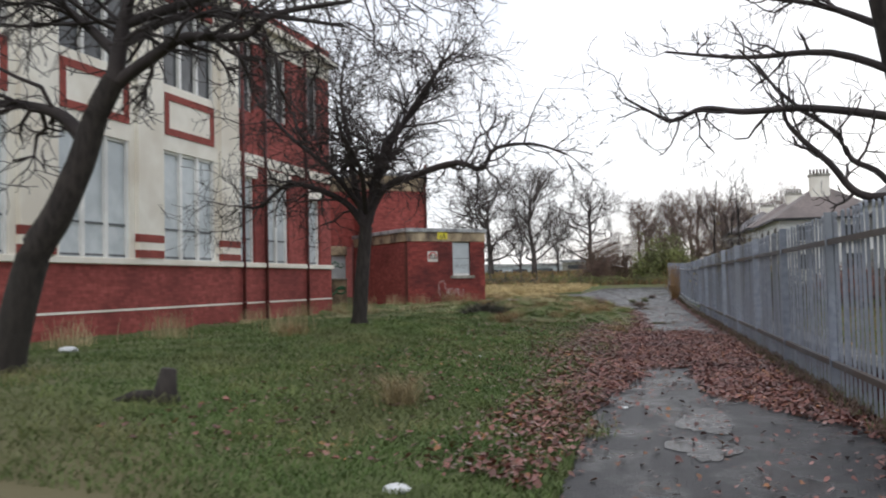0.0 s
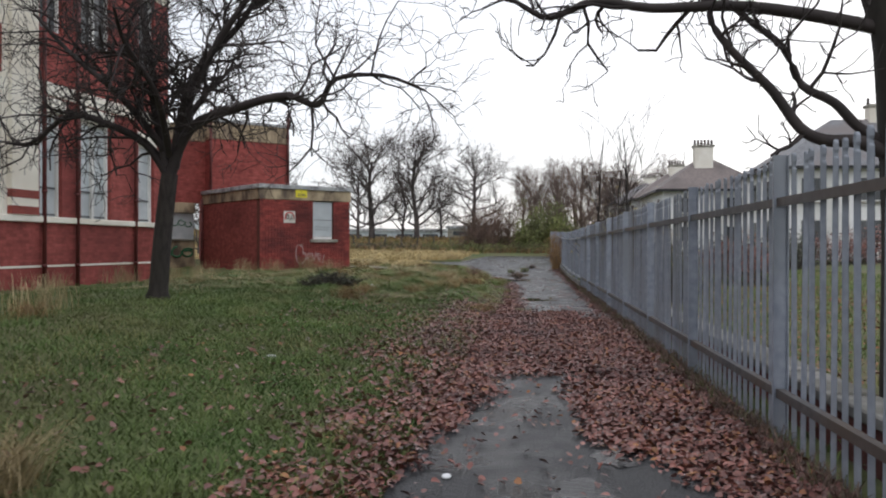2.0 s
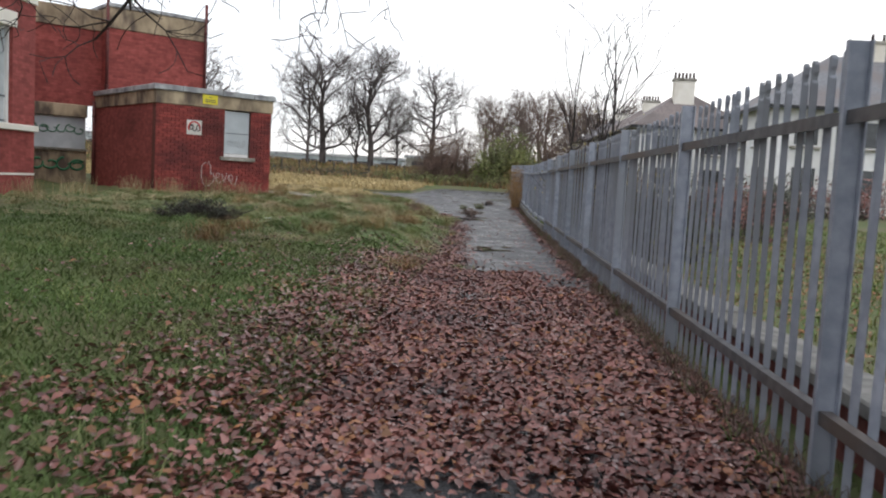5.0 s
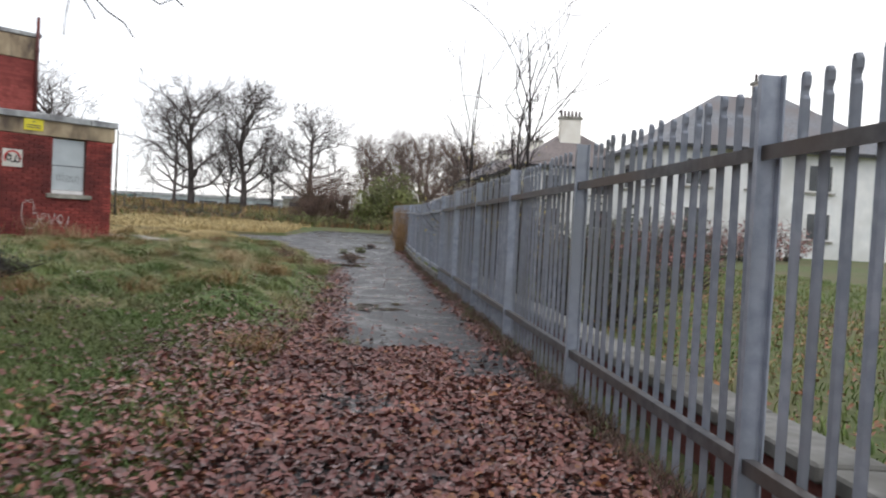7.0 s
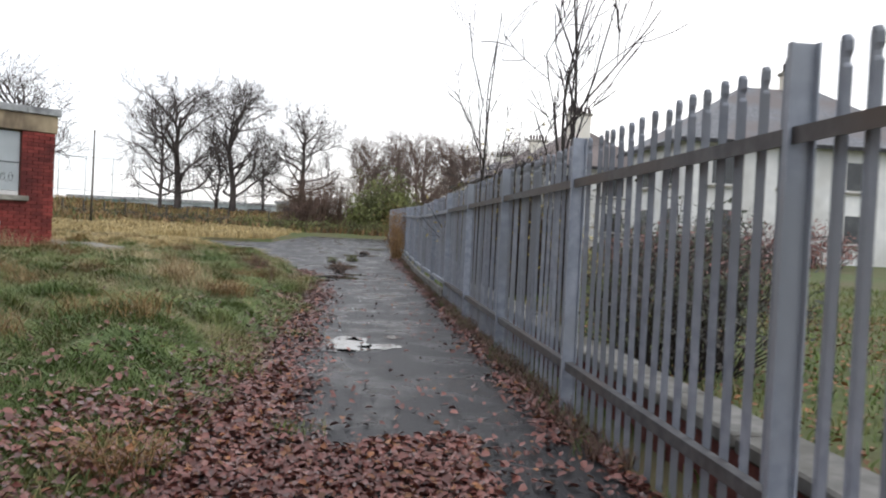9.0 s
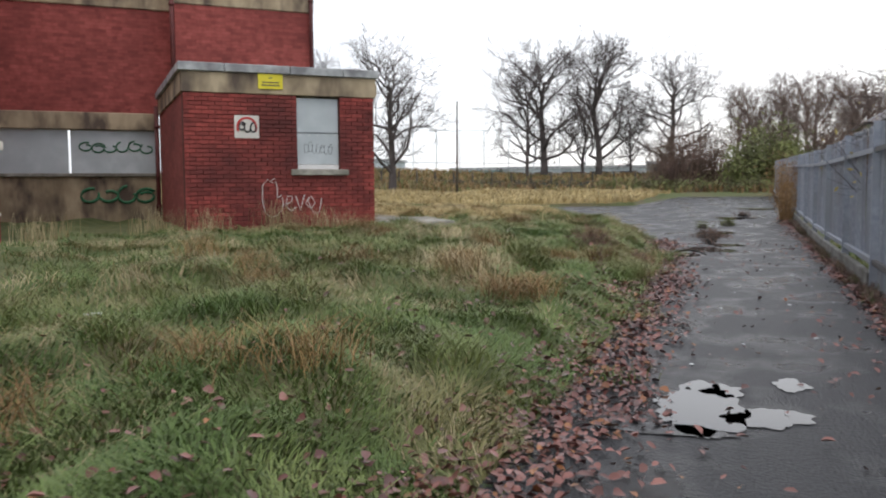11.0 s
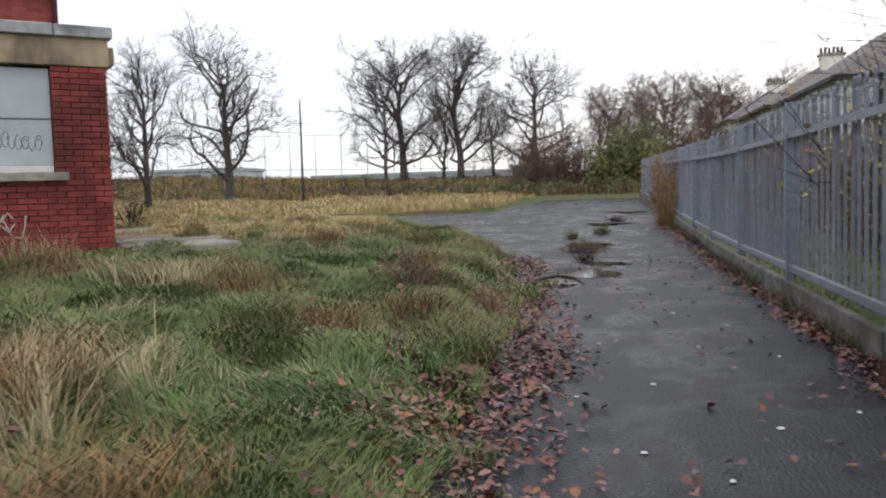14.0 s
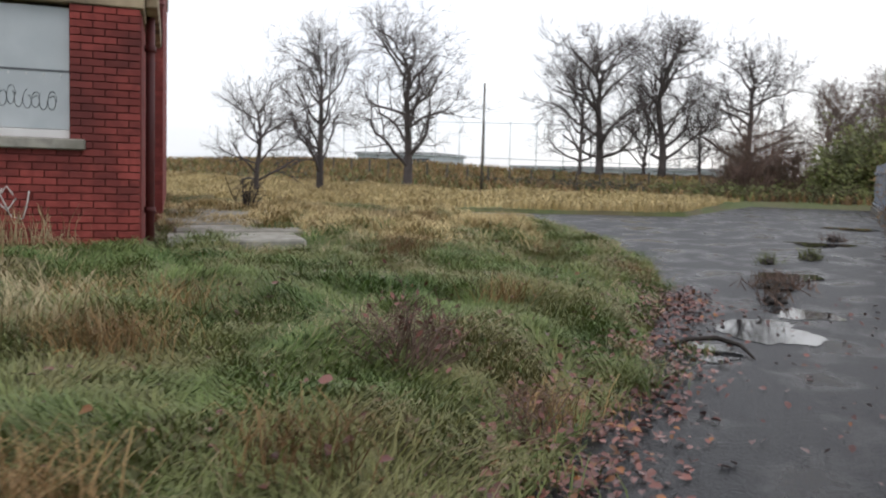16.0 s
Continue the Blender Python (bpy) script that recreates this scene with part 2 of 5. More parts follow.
def box(x0, x1, y0, y1, z0, z1, bevel=0.0):
    bm = bmesh.new()
    add_box(bm, x0, x1, y0, y1, z0, z1, bevel)
    return bm


def uv_boxes(bm):
    """Metre coordinates on upright faces, for the brick courses."""
    uv = bm.loops.layers.uv.verify()
    for f in bm.faces:
        ax = abs(f.normal.x) > abs(f.normal.y)
        for lp in f.loops:
            c = lp.vert.co
            lp[uv].uv = ((c.y if ax else c.x), c.z)
    return bm


def thing(name, m, label, category, group="", kind=""):
    ob = new(name)
    ob.matrix_basis = m
    return tagged(ob, label, category, group, kind)


def tube_into(V, F, pts, rads, sides):
    base = len(V)
    n = len(pts)
    for i, p in enumerate(pts):
        d = (pts[min(i + 1, n - 1)] - pts[max(i - 1, 0)]).normalized()
        a = d.orthogonal().normalized() if abs(d.z) > 0.9 else Vector((0, 0, 1)).cross(d).normalized()
        b = d.cross(a)
        for k in range(sides):
            t = 2 * math.pi * k / sides
            V.append(p + (a * math.cos(t) + b * math.sin(t)) * rads[i])
    for i in range(n - 1):
        for k in range(sides):
            k2 = (k + 1) % sides
            F.append((base + i * sides + k, base + i * sides + k2, base + (i + 1) * sides + k2, base + (i + 1) * sides + k))


def tube(name, pts, rads, sides, material):
    V, F = [], []
    pts = [Vector(p) for p in pts]
    tube_into(V, F, pts, rads, sides)
    F.append(tuple(range(sides))[::-1])
    F.append(tuple(len(V) - sides + k for k in range(sides)))
    return raw(name, V, F, material, True)


def smooth01(a, b, v):
    t = min(1.0, max(0.0, (v - a) / (b - a)))
    return t * t * (3 - 2 * t)


# ---- the lie of the land ----
def base_z(y):
    return 0.019 * max(0.0, min(y, 62) - 33) + 0.045 * max(0.0, min(y, 92) - 62)


EDGE = [(-30, -0.3), (8, -0.28), (18, -0.2), (22, -0.25), (26, -0.34), (30, -0.62), (33, -0.98), (36, -1.7), (39, -3.2), (41, -6.0), (42.5, -40.0), (200, -40.0)]


def edge_x(y):
    for (y0, a), (y1, b) in zip(EDGE, EDGE[1:]):
        if y0 <= y <= y1:
            return a + (b - a) * (y - y0) / (y1 - y0)
    return EDGE[-1][1]


def far_edge_y(x):
    """Near edge of the yellow grass beyond the branching path."""
    return 50.5 + max(0.0, x + 3.6) * 6 - 0.45 * max(0.0, -3.6 - x) if x > -14 else 45.8


def is_tarmac(x, y):
    if x > 2.0:
        return False
    if y < 41.5:
        return x > edge_x(y)
    if y > 62.5:
        return False
    return x > -3.6 or (y < far_edge_y(x) and x > -30)


def ground_z(x, y):
    z = base_z(y)
    if x > 2.0:
        return z + 0.12 * smooth01(2.0, 6, x) + 0.35 * smooth01(6, 14, x)
    if is_tarmac(x, y):
        return z - 0.05
    if y < 45:
        e = edge_x(y) - x
        z += 0.10 * smooth01(0, 0.5, e) + 0.27 * smooth01(0.4, 5.0, e) - 0.20 * smooth01(6.5, 10.5, e) * (1 - smooth01(24, 30, y))
        z += (0.035 + 0.05 * smooth01(16, 21, y)) * noise.noise((x * 1.1, y * 1.1, 0)) * smooth01(0.1, 1.0, e)
        z += 0.05 * smooth01(16, 21, y) * noise.noise((x * 2.6, y * 2.6, 4)) * smooth01(0.0, 0.5, e)
        rough = smooth01(15, 20, y)
        z += 0.13 * rough * smooth01(0.05, 0.9, e) * (1 - smooth01(2.0, 4.5, e))
        z += 0.17 * rough * smooth01(0.1, 0.6, e) * max(-0.15, noise.noise((x * 1.5, y * 1.3, 6)))
        return z
    z += 0.12 + 0.9 * smooth01(14, 40, -x) * smooth01(50, 75, y) + 0.05 * noise.noise((x * 0.5, y * 0.5, 3))
    return z


def steps(a, b, fine_a, fine_b, fine, grow):
    vals = [fine_a + fine * i for i in range(int((fine_b - fine_a) / fine) + 1)]
    s, v = fine, vals[-1]
    while v < b:
        s *= grow
        v += s
        vals.append(v)
    s, v = fine, vals[0]
    while v > a:
        s *= grow
        v -= s
        vals.insert(0, v)
    return vals


gx = steps(-900, 900, -13, 7, 0.17, 1.2)
gy = steps(-120, 1500, -3, 52, 0.2, 1.17)
gv = [(x, y, ground_z(x, y)) for y in gy for x in gx]
nx = len(gx)
gf = [(j * nx + i, j * nx + i + 1, (j + 1) * nx + i + 1, (j + 1) * nx + i) for j in range(len(gy) - 1) for i in range(nx - 1)]
ground = tagged(new("ground", raw("ground", gv, gf, M_soil, True)), "uneven damp grassy ground of mossy turf and soil", "ground", kind="structure")

# tarmac path and its branch
pv, pf = [], []
ys = [-30 + 0.4 * i for i in range(int(92.5 / 0.4) + 1)]


def left_of(y):
    w = 0.05 * noise.noise((0, y * 1.7, 5)) + 0.03 * noise.noise((3, y * 6, 5))
    if y < 41.5:
        return max(-30.0, edge_x(y)) + w
    if y < 45.6:
        return -30.0
    return max(-30.0, -3.6 - (50.5 - y) / 0.45) + w if y < 50.5 else -3.6 + (y - 50.5) * 0.09 + w


for y in ys:
    lx = left_of(y)
    for k in range(13):
        x = lx + (1.98 - lx) * k / 12
        pv.append((x, y, base_z(y) + 0.002 * noise.noise((x * 0.7, y * 0.5, 9)) - 0.002))
pf = [(j * 13 + i, j * 13 + i + 1, (j + 1) * 13 + i + 1, (j + 1) * 13 + i) for j in range(len(ys) - 1) for i in range(12)]
path = tagged(new("path", raw("path", pv, pf, M_tar, True)), "wet cracked dark grey tarmac footpath", "path", kind="structure")


def puddle(x, y, rx, ry, seed):
    n = 48
    V = [(0, 0, 0)]
    for k in range(n):
        a = 2 * math.pi * k / n
        q = (math.cos(a) + seed * 3.1, math.sin(a), 0)
        r = 0.72 + 0.36 * noise.noise([v * 1.1 for v in q]) + 0.22 * noise.noise([v * 2.6 for v in q]) + 0.10 * noise.noise([v * 7.0 for v in q])
        r = max(0.15, r)
        V.append((rx * r * math.cos(a), ry * r * math.sin(a), 0))
    ob = new("puddle", raw("puddle", V, [(0, 1 + k, 1 + (k + 1) % n) for k in range(n)], M_water if y > 20.3 else M_damp))
    ob.matrix_basis = pose(x, y, base_z(y) + 0.004)
    tagged(ob, "shallow rainwater puddle lying on the tarmac path", "puddle", "puddles", "structure")


for i, (x, y, rx, ry) in enumerate([(0.82, 20.45, 0.24, 0.26), (0.35, 20.1, 0.4, 0.14), (0.6, 20.95, 0.14, 0.2), (0.95, 21.2, 0.12, 0.22), (0.5, 20.6, 0.3, 0.7), (-0.22, 30.3, 0.34, 0.45), (0.1, 31.5, 0.5, 0.9), (0.38, 32.7, 0.45, 0.5), (0.0, 36.0, 0.6, 0.9), (0.4, 42, 0.9, 1.0), (1.0, 48, 0.8, 1.4), (0.5, 14.45, 0.3, 0.3), (0.66, 5.1, 0.26, 0.8), (0.55, 3.9, 0.3, 0.5), (0.9, 6.2, 0.16, 0.3)]):
    puddle(x, y, rx, ry, i + 3)

# ---- palisade fence ----
FX, BAY = 2.0, 2.75
fence = thing("palisade_fence", pose(FX, 0, 0), "grey galvanised steel palisade fence along the path", "fence")
POST_Y = [6.7 + BAY * k for k in range(-4, 20)]


def pale_mesh(h):
    """A W-section pale with a rounded, notched head."""
    outline = [(-0.032, 0), (-0.032, h - 0.10), (-0.020, h - 0.085), (-0.020, h - 0.07), (-0.031, h - 0.05), (-0.031, h - 0.02), (-0.014, h),
               (0.014, h), (0.031, h - 0.02), (0.031, h - 0.05), (0.026, h - 0.07), (0.026, h - 0.085), (0.032, h - 0.10), (0.032, 0)]
    V, F = [], []
    cols = []
    for i in range(7):
        l, r = outline[i], outline[13 - i]
        row = []
        for f, dx in ((0, 0.0), (0.28, -0.013), (0.5, -0.004), (0.72, -0.013), (1, 0.0)):
            row.append(len(V))
            V.append((dx, l[0] + (r[0] - l[0]) * f, l[1]))
        cols.append(row)
    for a, b in zip(cols, cols[1:]):
        for k in range(4):
            F.append((a[k], a[k + 1], b[k + 1], b[k]))
    n = len(V)
    V += [(x + 0.004, y, z) for x, y, z in V]
    F += [tuple(i + n for i in f[::-1]) for f in F]
    return V, F


pv_lo = pale_mesh(1.77)
pv_hi = pale_mesh(1.53)
pale_lo = raw("pale", *pv_lo, M_steel)
pale_hi = raw("pale", *pv_hi, M_steel)
rest_V, rest_F = [], []
rng = random.Random(4)
for y0 in POST_Y:
    z0 = base_z(y0)
    bm = bmesh.new()
    prof = [(-0.058, -0.016), (-0.058, 0.016), (-0.051, 0.016), (-0.051, 0.004), (0.024, 0.004), (0.024, 0.03), (0.031, 0.03), (0.031, -0.03), (0.024, -0.03), (0.024, -0.004), (-0.051, -0.004), (-0.051, -0.016)]
    lo = [bm.verts.new((px, py, -0.05)) for px, py in prof]
    hi = [bm.verts.new((px, py, 1.78)) for px, py in prof]
    for k in range(12):
        bm.faces.new((lo[k], hi[k], hi[(k + 1) % 12], lo[(k + 1) % 12]))
    bm.faces.new(hi[::-1])
    part("post", bm, M_steel, fence, "steel joist fence post", pose(-0.012, y0, z0))
    slope = math.degrees(math.atan2(base_z(y0 + BAY) - z0, BAY))
    for zr in (0.28, 1.46):
        bm = bmesh.new()
        add_box(bm, -0.004, 0.004, 0, BAY, 0, 0.055)
        add_box(bm, -0.003, 0.046, 0, BAY, 0.047, 0.0545)
        part("rail", bm, M_steel_d if y0 < 25 else M_steel, fence, "weathered angle-iron rail", pose(-0.046, y0, z0 + zr, slope))
    for k in range(1, 17):
        y = y0 + BAY * k / 17
        z = base_z(y) + rng.uniform(-0.012, 0.012)
        high = y > 25.9
        m = pose(0.012, y, z + (0.24 if high else 0.0), rng.uniform(-0.3, 0.3), rng.uniform(-0.5, 0.5), rng.uniform(-3, 3))
        if 3.5 < y < 50:
            child("pale", pale_hi if high else pale_lo, fence, "", m)
        else:
            src = pv_hi if high else pv_lo
            b = len(rest_V)
            rest_V += [m @ Vector(v) for v in src[0]]
            rest_F += [tuple(i + b for i in f) for f in src[1]]
child("far_pales", raw("far_pales", rest_V, rest_F, M_steel), fence)["kind"] = "stuff"

# concrete kerb under the farther bays
for k in range(7, 20):
    y0 = 25.95 + BAY * (k - 7)
    ob = new("kerb", None)
    ob.matrix_basis = pose(FX, y0, base_z(y0), math.degrees(math.atan2(base_z(y0 + BAY) - base_z(y0), BAY)))
    tagged(ob, "grey concrete kerb board under the fence", "kerb", "kerb boards under the fence", "structure")
    part("board", box(-0.09, -0.02, 0.01, BAY - 0.01, -0.06, 0.2, 0.008), M_kerb, ob)

# ---- brick annex, turned 43 degrees ----
AN = pose(-5.94, 30.67, 0, 0, 0, 43)


def brick_box(name, x0, x1, y0, y1, z0, z1, parent, label=""):
    return part(name, uv_boxes(box(x0, x1, y0, y1, z0, z1)), M_bwall, parent, label)


AW, AD = 3.46, 5.1
annex = thing("brick_annex", AN, "small flat-roofed red brick annex with stained concrete band", "building")
# walls: the front one in pieces round its window, with each brick laid on it
WX0, WX1, WZ0, WZ1 = -1.47, -0.67, 1.47, 2.77
bm = bmesh.new()
add_box(bm, -AW, WX0, 0.02, 0.24, 0.1, 2.80)
add_box(bm, WX1, -0.02, 0.02, 0.24, 0.1, 2.80)
add_box(bm, WX0, WX1, 0.02, 0.24, 0.1, WZ0)
front_wall = part("front_wall", bm, M_mortar, annex, "red brick wall laid in stretcher courses")
brick_box("side_wall", -AW, -AW + 0.22, 0.242, AD, 0.1, 2.80, annex)
brick_box("side_wall", -0.22, 0.0, 0.242, AD, 0.1, 2.80, annex)
bm = bmesh.new()
add_box(bm, -AW - 0.03, 0.03, -0.03, AD, 2.802, 3.16, 0.012)
part("concrete_band", bm, M_band, annex, "buff concrete band with black rain stains")
bm = bmesh.new()
for a, b in ((-AW - 0.08, -2.76), (-2.75, -1.6), (-1.59, -0.62), (-0.61, 0.08)):
    add_box(bm, a, b, -0.09, 0.16, 3.162, 3.31, 0.012)
add_box(bm, -AW - 0.08, -AW + 0.14, 0.162, AD, 3.162, 3.31, 0.012)
add_box(bm, -0.14, 0.08, 0.162, AD, 3.162, 3.31, 0.012)
part("coping", bm, M_lead, annex, "grey weathered roof coping in lengths")
part("roof", box(-AW + 0.142, -0.142, 0.162, AD, 3.165, 3.23), M_conc, annex)
part("window_sill", box(WX0 - 0.13, WX1 + 0.15, -0.07, 0.2, WZ0 - 0.11, WZ0 - 0.002, 0.012), M_conc, annex, "mossy stone window sill")
shutter = part("window_shutter", box(WX0 + 0.005, WX1 - 0.005, 0.085, 0.10, WZ0 + 0.09, WZ1, 0.004), M_shut, annex, "pale grey steel sheet over the window")
part("lower_board", box(WX0 + 0.005, WX1 - 0.005, 0.075, 0.11, WZ0, WZ0 + 0.086, 0.006), M_frame, shutter)
part("seam", box(WX0 + 0.005, WX1 - 0.005, 0.078, 0.0845, 2.13, 2.15), M_shut_d, shutter)
for i in range(5):
    bm = bmesh.new()
    bmesh.ops.create_uvsphere(bm, u_segments=6, v_segments=4, radius=0.012)
    part("bolt", bm, M_frame, shutter, "", pose(WX0 + 0.08 + 0.16 * i, 0.083, 2.10))


def stroke(name, pts, r, material, parent, m=None):
    return child(name, tube(name, pts, [r] * len(pts), 4, material), parent, "", m)


def scrawl(parent, x0, x1, z0, z1, y, material, seed, name, r=0.006, n=5):
    """A spray-painted scrawl of loops, one stroke."""
    g = random.Random(seed)
    for k in range(n):
        cx = x0 + (x1 - x0) * (k + 0.5) / n
        w, h = (x1 - x0) / n * 0.6, (z1 - z0) / 2 * g.uniform(0.7, 1.0)
        cz = z0 + (z1 - z0) * 0.5 + g.uniform(-0.1, 0.1) * (z1 - z0)
        a0, a1 = g.uniform(0, 3), g.uniform(6, 9)
        stroke(name, [(cx + w * math.cos(a0 + (a1 - a0) * i / 18) * (1 - 0.02 * i), y, cz + h * math.sin(a0 + (a1 - a0) * i / 18) * (1 - 0.03 * i)) for i in range(19)], r, material, parent)


scrawl(shutter, -1.32, -0.80, 1.72, 1.98, 0.083, M_shut_d, 5, "scribble", 0.004, 7)
# white tag under the window
tag = [[(-1.93, 1.22), (-2.03, 1.28), (-2.12, 1.18), (-2.13, 0.9), (-2.08, 0.68), (-1.98, 0.60), (-1.86, 0.64), (-1.80, 0.72)],
       [(-1.98, 1.26), (-1.90, 1.30), (-1.86, 1.15), (-1.86, 0.95)], [(-1.86, 0.95), (-1.78, 1.0), (-1.75, 0.85), (-1.78, 0.7)],
       [(-1.72, 0.82), (-1.60, 0.88), (-1.58, 0.98), (-1.68, 0.98), (-1.70, 0.8), (-1.6, 0.70), (-1.52, 0.78)],
       [(-1.52, 0.98), (-1.44, 0.72), (-1.36, 1.0)], [(-1.28, 0.96), (-1.34, 0.84), (-1.24, 0.74), (-1.16, 0.86), (-1.24, 0.98), (-1.30, 0.9), (-1.2, 0.68), (-1.1, 0.66), (-1.06, 0.8), (-1.04, 0.94)]]
for line in tag:
    dense = []
    for (a, b), (c, d) in zip(line, line[1:]):
        dense += [(a + (c - a) * i / 3, -0.002, b + (d - b) * i / 3) for i in range(3)]
    stroke("graffiti", dense + [(line[-1][0], -0.002, line[-1][1])], 0.011, M_chalk, annex)

# signs on the annex
sign = thing("warning_sign", AN @ pose(-2.38, -0.012, 2.22), "square white warning sign with red ring, spray-painted black", "sign")
part("plate", box(-0.215, 0.215, -0.008, 0.0, -0.20, 0.20), M_signw, sign)
bm = bmesh.new()
prev = []
for k in range(25):
    a = math.pi * (-0.15 + 1.3 * k / 24)
    prev.append([bm.verts.new((r * math.cos(a), -0.0125, r * math.sin(a) - 0.01)) for r in (0.145, 0.185)])
for a, b in zip(prev, prev[1:]):
    bm.faces.new((a[0], a[1], b[1], b[0]))
part("ring", bm, M_signr, sign)
scrawl(sign, -0.13, 0.17, -0.13, 0.09, -0.014, M_black, 8, "scribble", 0.014, 3)
ysign = thing("yellow_sign", AN @ pose(-1.95, -0.048, 3.03), "yellow rectangular warning sign with small dark lettering", "sign")
part("plate", box(-0.22, 0.22, -0.01, 0.0, -0.135, 0.135), M_yellow, ysign)
for z, w in ((0.06, 0.03), (-0.02, 0.15), (-0.07, 0.16)):
    part("lettering", box(-w, w, -0.0145, -0.0105, z - 0.011, z + 0.011), M_wood, ysign)


def downpipe(x, y, z0, z1, parent, label="dark red cast-iron downpipe"):
    p = child("downpipe", tube("downpipe", [(x, y, z0), (x, y, z1)], [0.05, 0.05], 10, M_pipe), parent, label)
    z = z0 + 0.6
    while z < z1:
        child("collar", tube("collar", [(x, y, z), (x, y, z + 0.07)], [0.064, 0.064], 10, M_pipe), p)
        z += 1.8


downpipe(-AW - 0.07, 5.0, 0.1, 3.0, annex)
downpipe(0.07, 0.9, 0.1, 3.1, annex)
part("canopy", box(0.032, 0.16, 0.3, 3.2, 2.88, 3.12, 0.012), M_band, annex, "concrete canopy slab on the side wall")

# ---- hall behind the annex, same turn ----
HY = 5.15
hall = thing("brick_hall", AN, "tall flat-roofed red brick hall with stained concrete parapet", "building")
HX0, HX1 = -3.06, 0.16
brick_box("front_wall", HX0, HX1, HY, HY + 0.3, 0.1, 5.36, hall)
brick_box("side_wall", HX1 - 0.3, HX1, HY + 0.302, HY + 9, 0.1, 5.36, hall)
brick_box("side_wall", HX0, HX0 + 0.3, HY + 0.302, HY + 0.7, 0.1, 5.36, hall)
bm = bmesh.new()
add_box(bm, HX0 - 0.03, HX1 + 0.03, HY - 0.03, HY + 9, 5.362, 6.02, 0.02)
part("concrete_band", bm, M_band, hall, "stained buff concrete parapet band")
part("coping", box(HX0 - 0.07, HX1 + 0.07, HY - 0.07, HY + 9.04, 6.022, 6.14, 0.015), M_lead, hall)
downpipe(HX0 - 0.06, HY - 0.02, 2.9, 6.5, hall)
downpipe(HX1 - 0.05, HY - 0.08, 3.2, 6.6, hall)
# lower-left stretch of the hall with shuttered windows
brick_box("rear_wall", HX0 - 6.5, HX0, HY + 0.7, HY + 1.0, 2.90, 5.30, hall)
part("parapet", box(HX0 - 6.5, HX0, HY + 0.66, HY + 1.0, 5.302, 5.95, 0.02), M_band, hall)
part("lintel_band", box(HX0 - 6.5, -AW - 0.02, HY + 0.64, HY + 1.0, 2.50, 2.898, 0.015), M_band, hall, "buff concrete lintel band")
part("lower_wall", box(HX0 - 6.5, -AW - 0.02, HY + 0.70, HY + 1.0, 0.05, 1.42), M_band, hall, "painted lower wall with green graffiti")
part("window_sill", box(HX0 - 6.5, -AW - 0.02, HY + 0.62, HY + 0.9, 1.422, 1.50, 0.01), M_conc, hall)
for k in range(3):
    x1 = -AW - 0.04 - 1.9 * k
    part("window_shutter", box(x1 - 1.85, x1, HY + 0.78, HY + 0.80, 1.502, 2.498), M_shut, hall, "grey steel window shutter with green graffiti")
scrawl(hall, -AW - 1.7, -AW - 0.1, 1.95, 2.25, HY + 0.775, M_gspray, 3, "graffiti", 0.02, 6)
scrawl(hall, -AW - 1.7, -AW - 0.1, 0.75, 1.25, HY + 0.69, M_gspray, 4, "graffiti", 0.035, 4)

# ---- school building: facade running back along the lawn ----
SC = pose(-10.90, 26.65, 0, 0, 0, 86.6)      # local +x runs away along the facade, -x towards the start; +y into the building
school = thing("school_building", SC, "tall old red brick school with cream rendered window bays, boarded up", "building")
LEN = 22.0


def sbrick(name, x0, x1, y0, y1, z0, z1, label=""):
    return part(name, uv_boxes(box(x0, x1, y0, y1, z0, z1)), M_bwall, school, label)


sbrick("plinth", -LEN, 0, 0.0, 0.5, -0.1, 1.78, "red brick plinth wall")
part("string_course", box(-LEN, 0.01, -0.015, 0.02, 0.70, 0.75), M_cream, school, "pale stone string course")
part("sill_band", box(-LEN, 0.05, -0.10, 0.45, 1.782, 1.93, 0.015), M_cream, school, "cream stone sill band")
# end wall and inner mass
sbrick("end_wall", -0.4, 0.0, 0.502, 11, -0.1, 9.2)
part("cornice", box(-LEN - 0.1, 0.25, -0.30, 0.5, 9.2, 9.45, 0.03), M_cream, school, "cream stone cornice")
part("parapet", box(-LEN, 0.05, -0.05, 0.5, 9.452, 9.85, 0.02), M_bwall, school)


def sash(x0, x1, z0, z1, lights, glass, y=0.12, rails=True):
    """A window of several lights between mullions, with its panes."""
    w = child("window", raw("window", [(x0, y + 0.06, z0), (x1, y + 0.06, z0), (x1, y + 0.06, z1), (x0, y + 0.06, z1)], [(0, 1, 2, 3)], M_shut_d), school)
    n = lights
    mw = 0.11
    for k in range(n + 1):
        x = x0 + (x1 - x0) * k / n
        part("mullion", box(max(x0, x - mw / 2), min(x1, x + mw / 2), y - 0.09, y + 0.05, z0, z1, 0.008), M_frame, w)
    part("head", box(x0, x1, y - 0.05, y + 0.05, z1 - 0.07, z1 - 0.002), M_frame, w)
    for k in range(n):
        a = x0 + (x1 - x0) * k / n + mw / 2
        b = x0 + (x1 - x0) * (k + 1) / n - mw / 2
        p = part("pane", box(a, b, y, y + 0.02, z0 + 0.002, z1 - 0.08), glass, w)
        if rails:
            part("rail", box(a, b, y - 0.03, y - 0.002, z0 + (z1 - z0) * 0.27, z0 + (z1 - z0) * 0.27 + 0.05), M_shut_d, w)
            part("bottom_rail", box(a, b, y - 0.03, y - 0.002, z0 + 0.04, z0 + 0.085), M_shut_d, w)


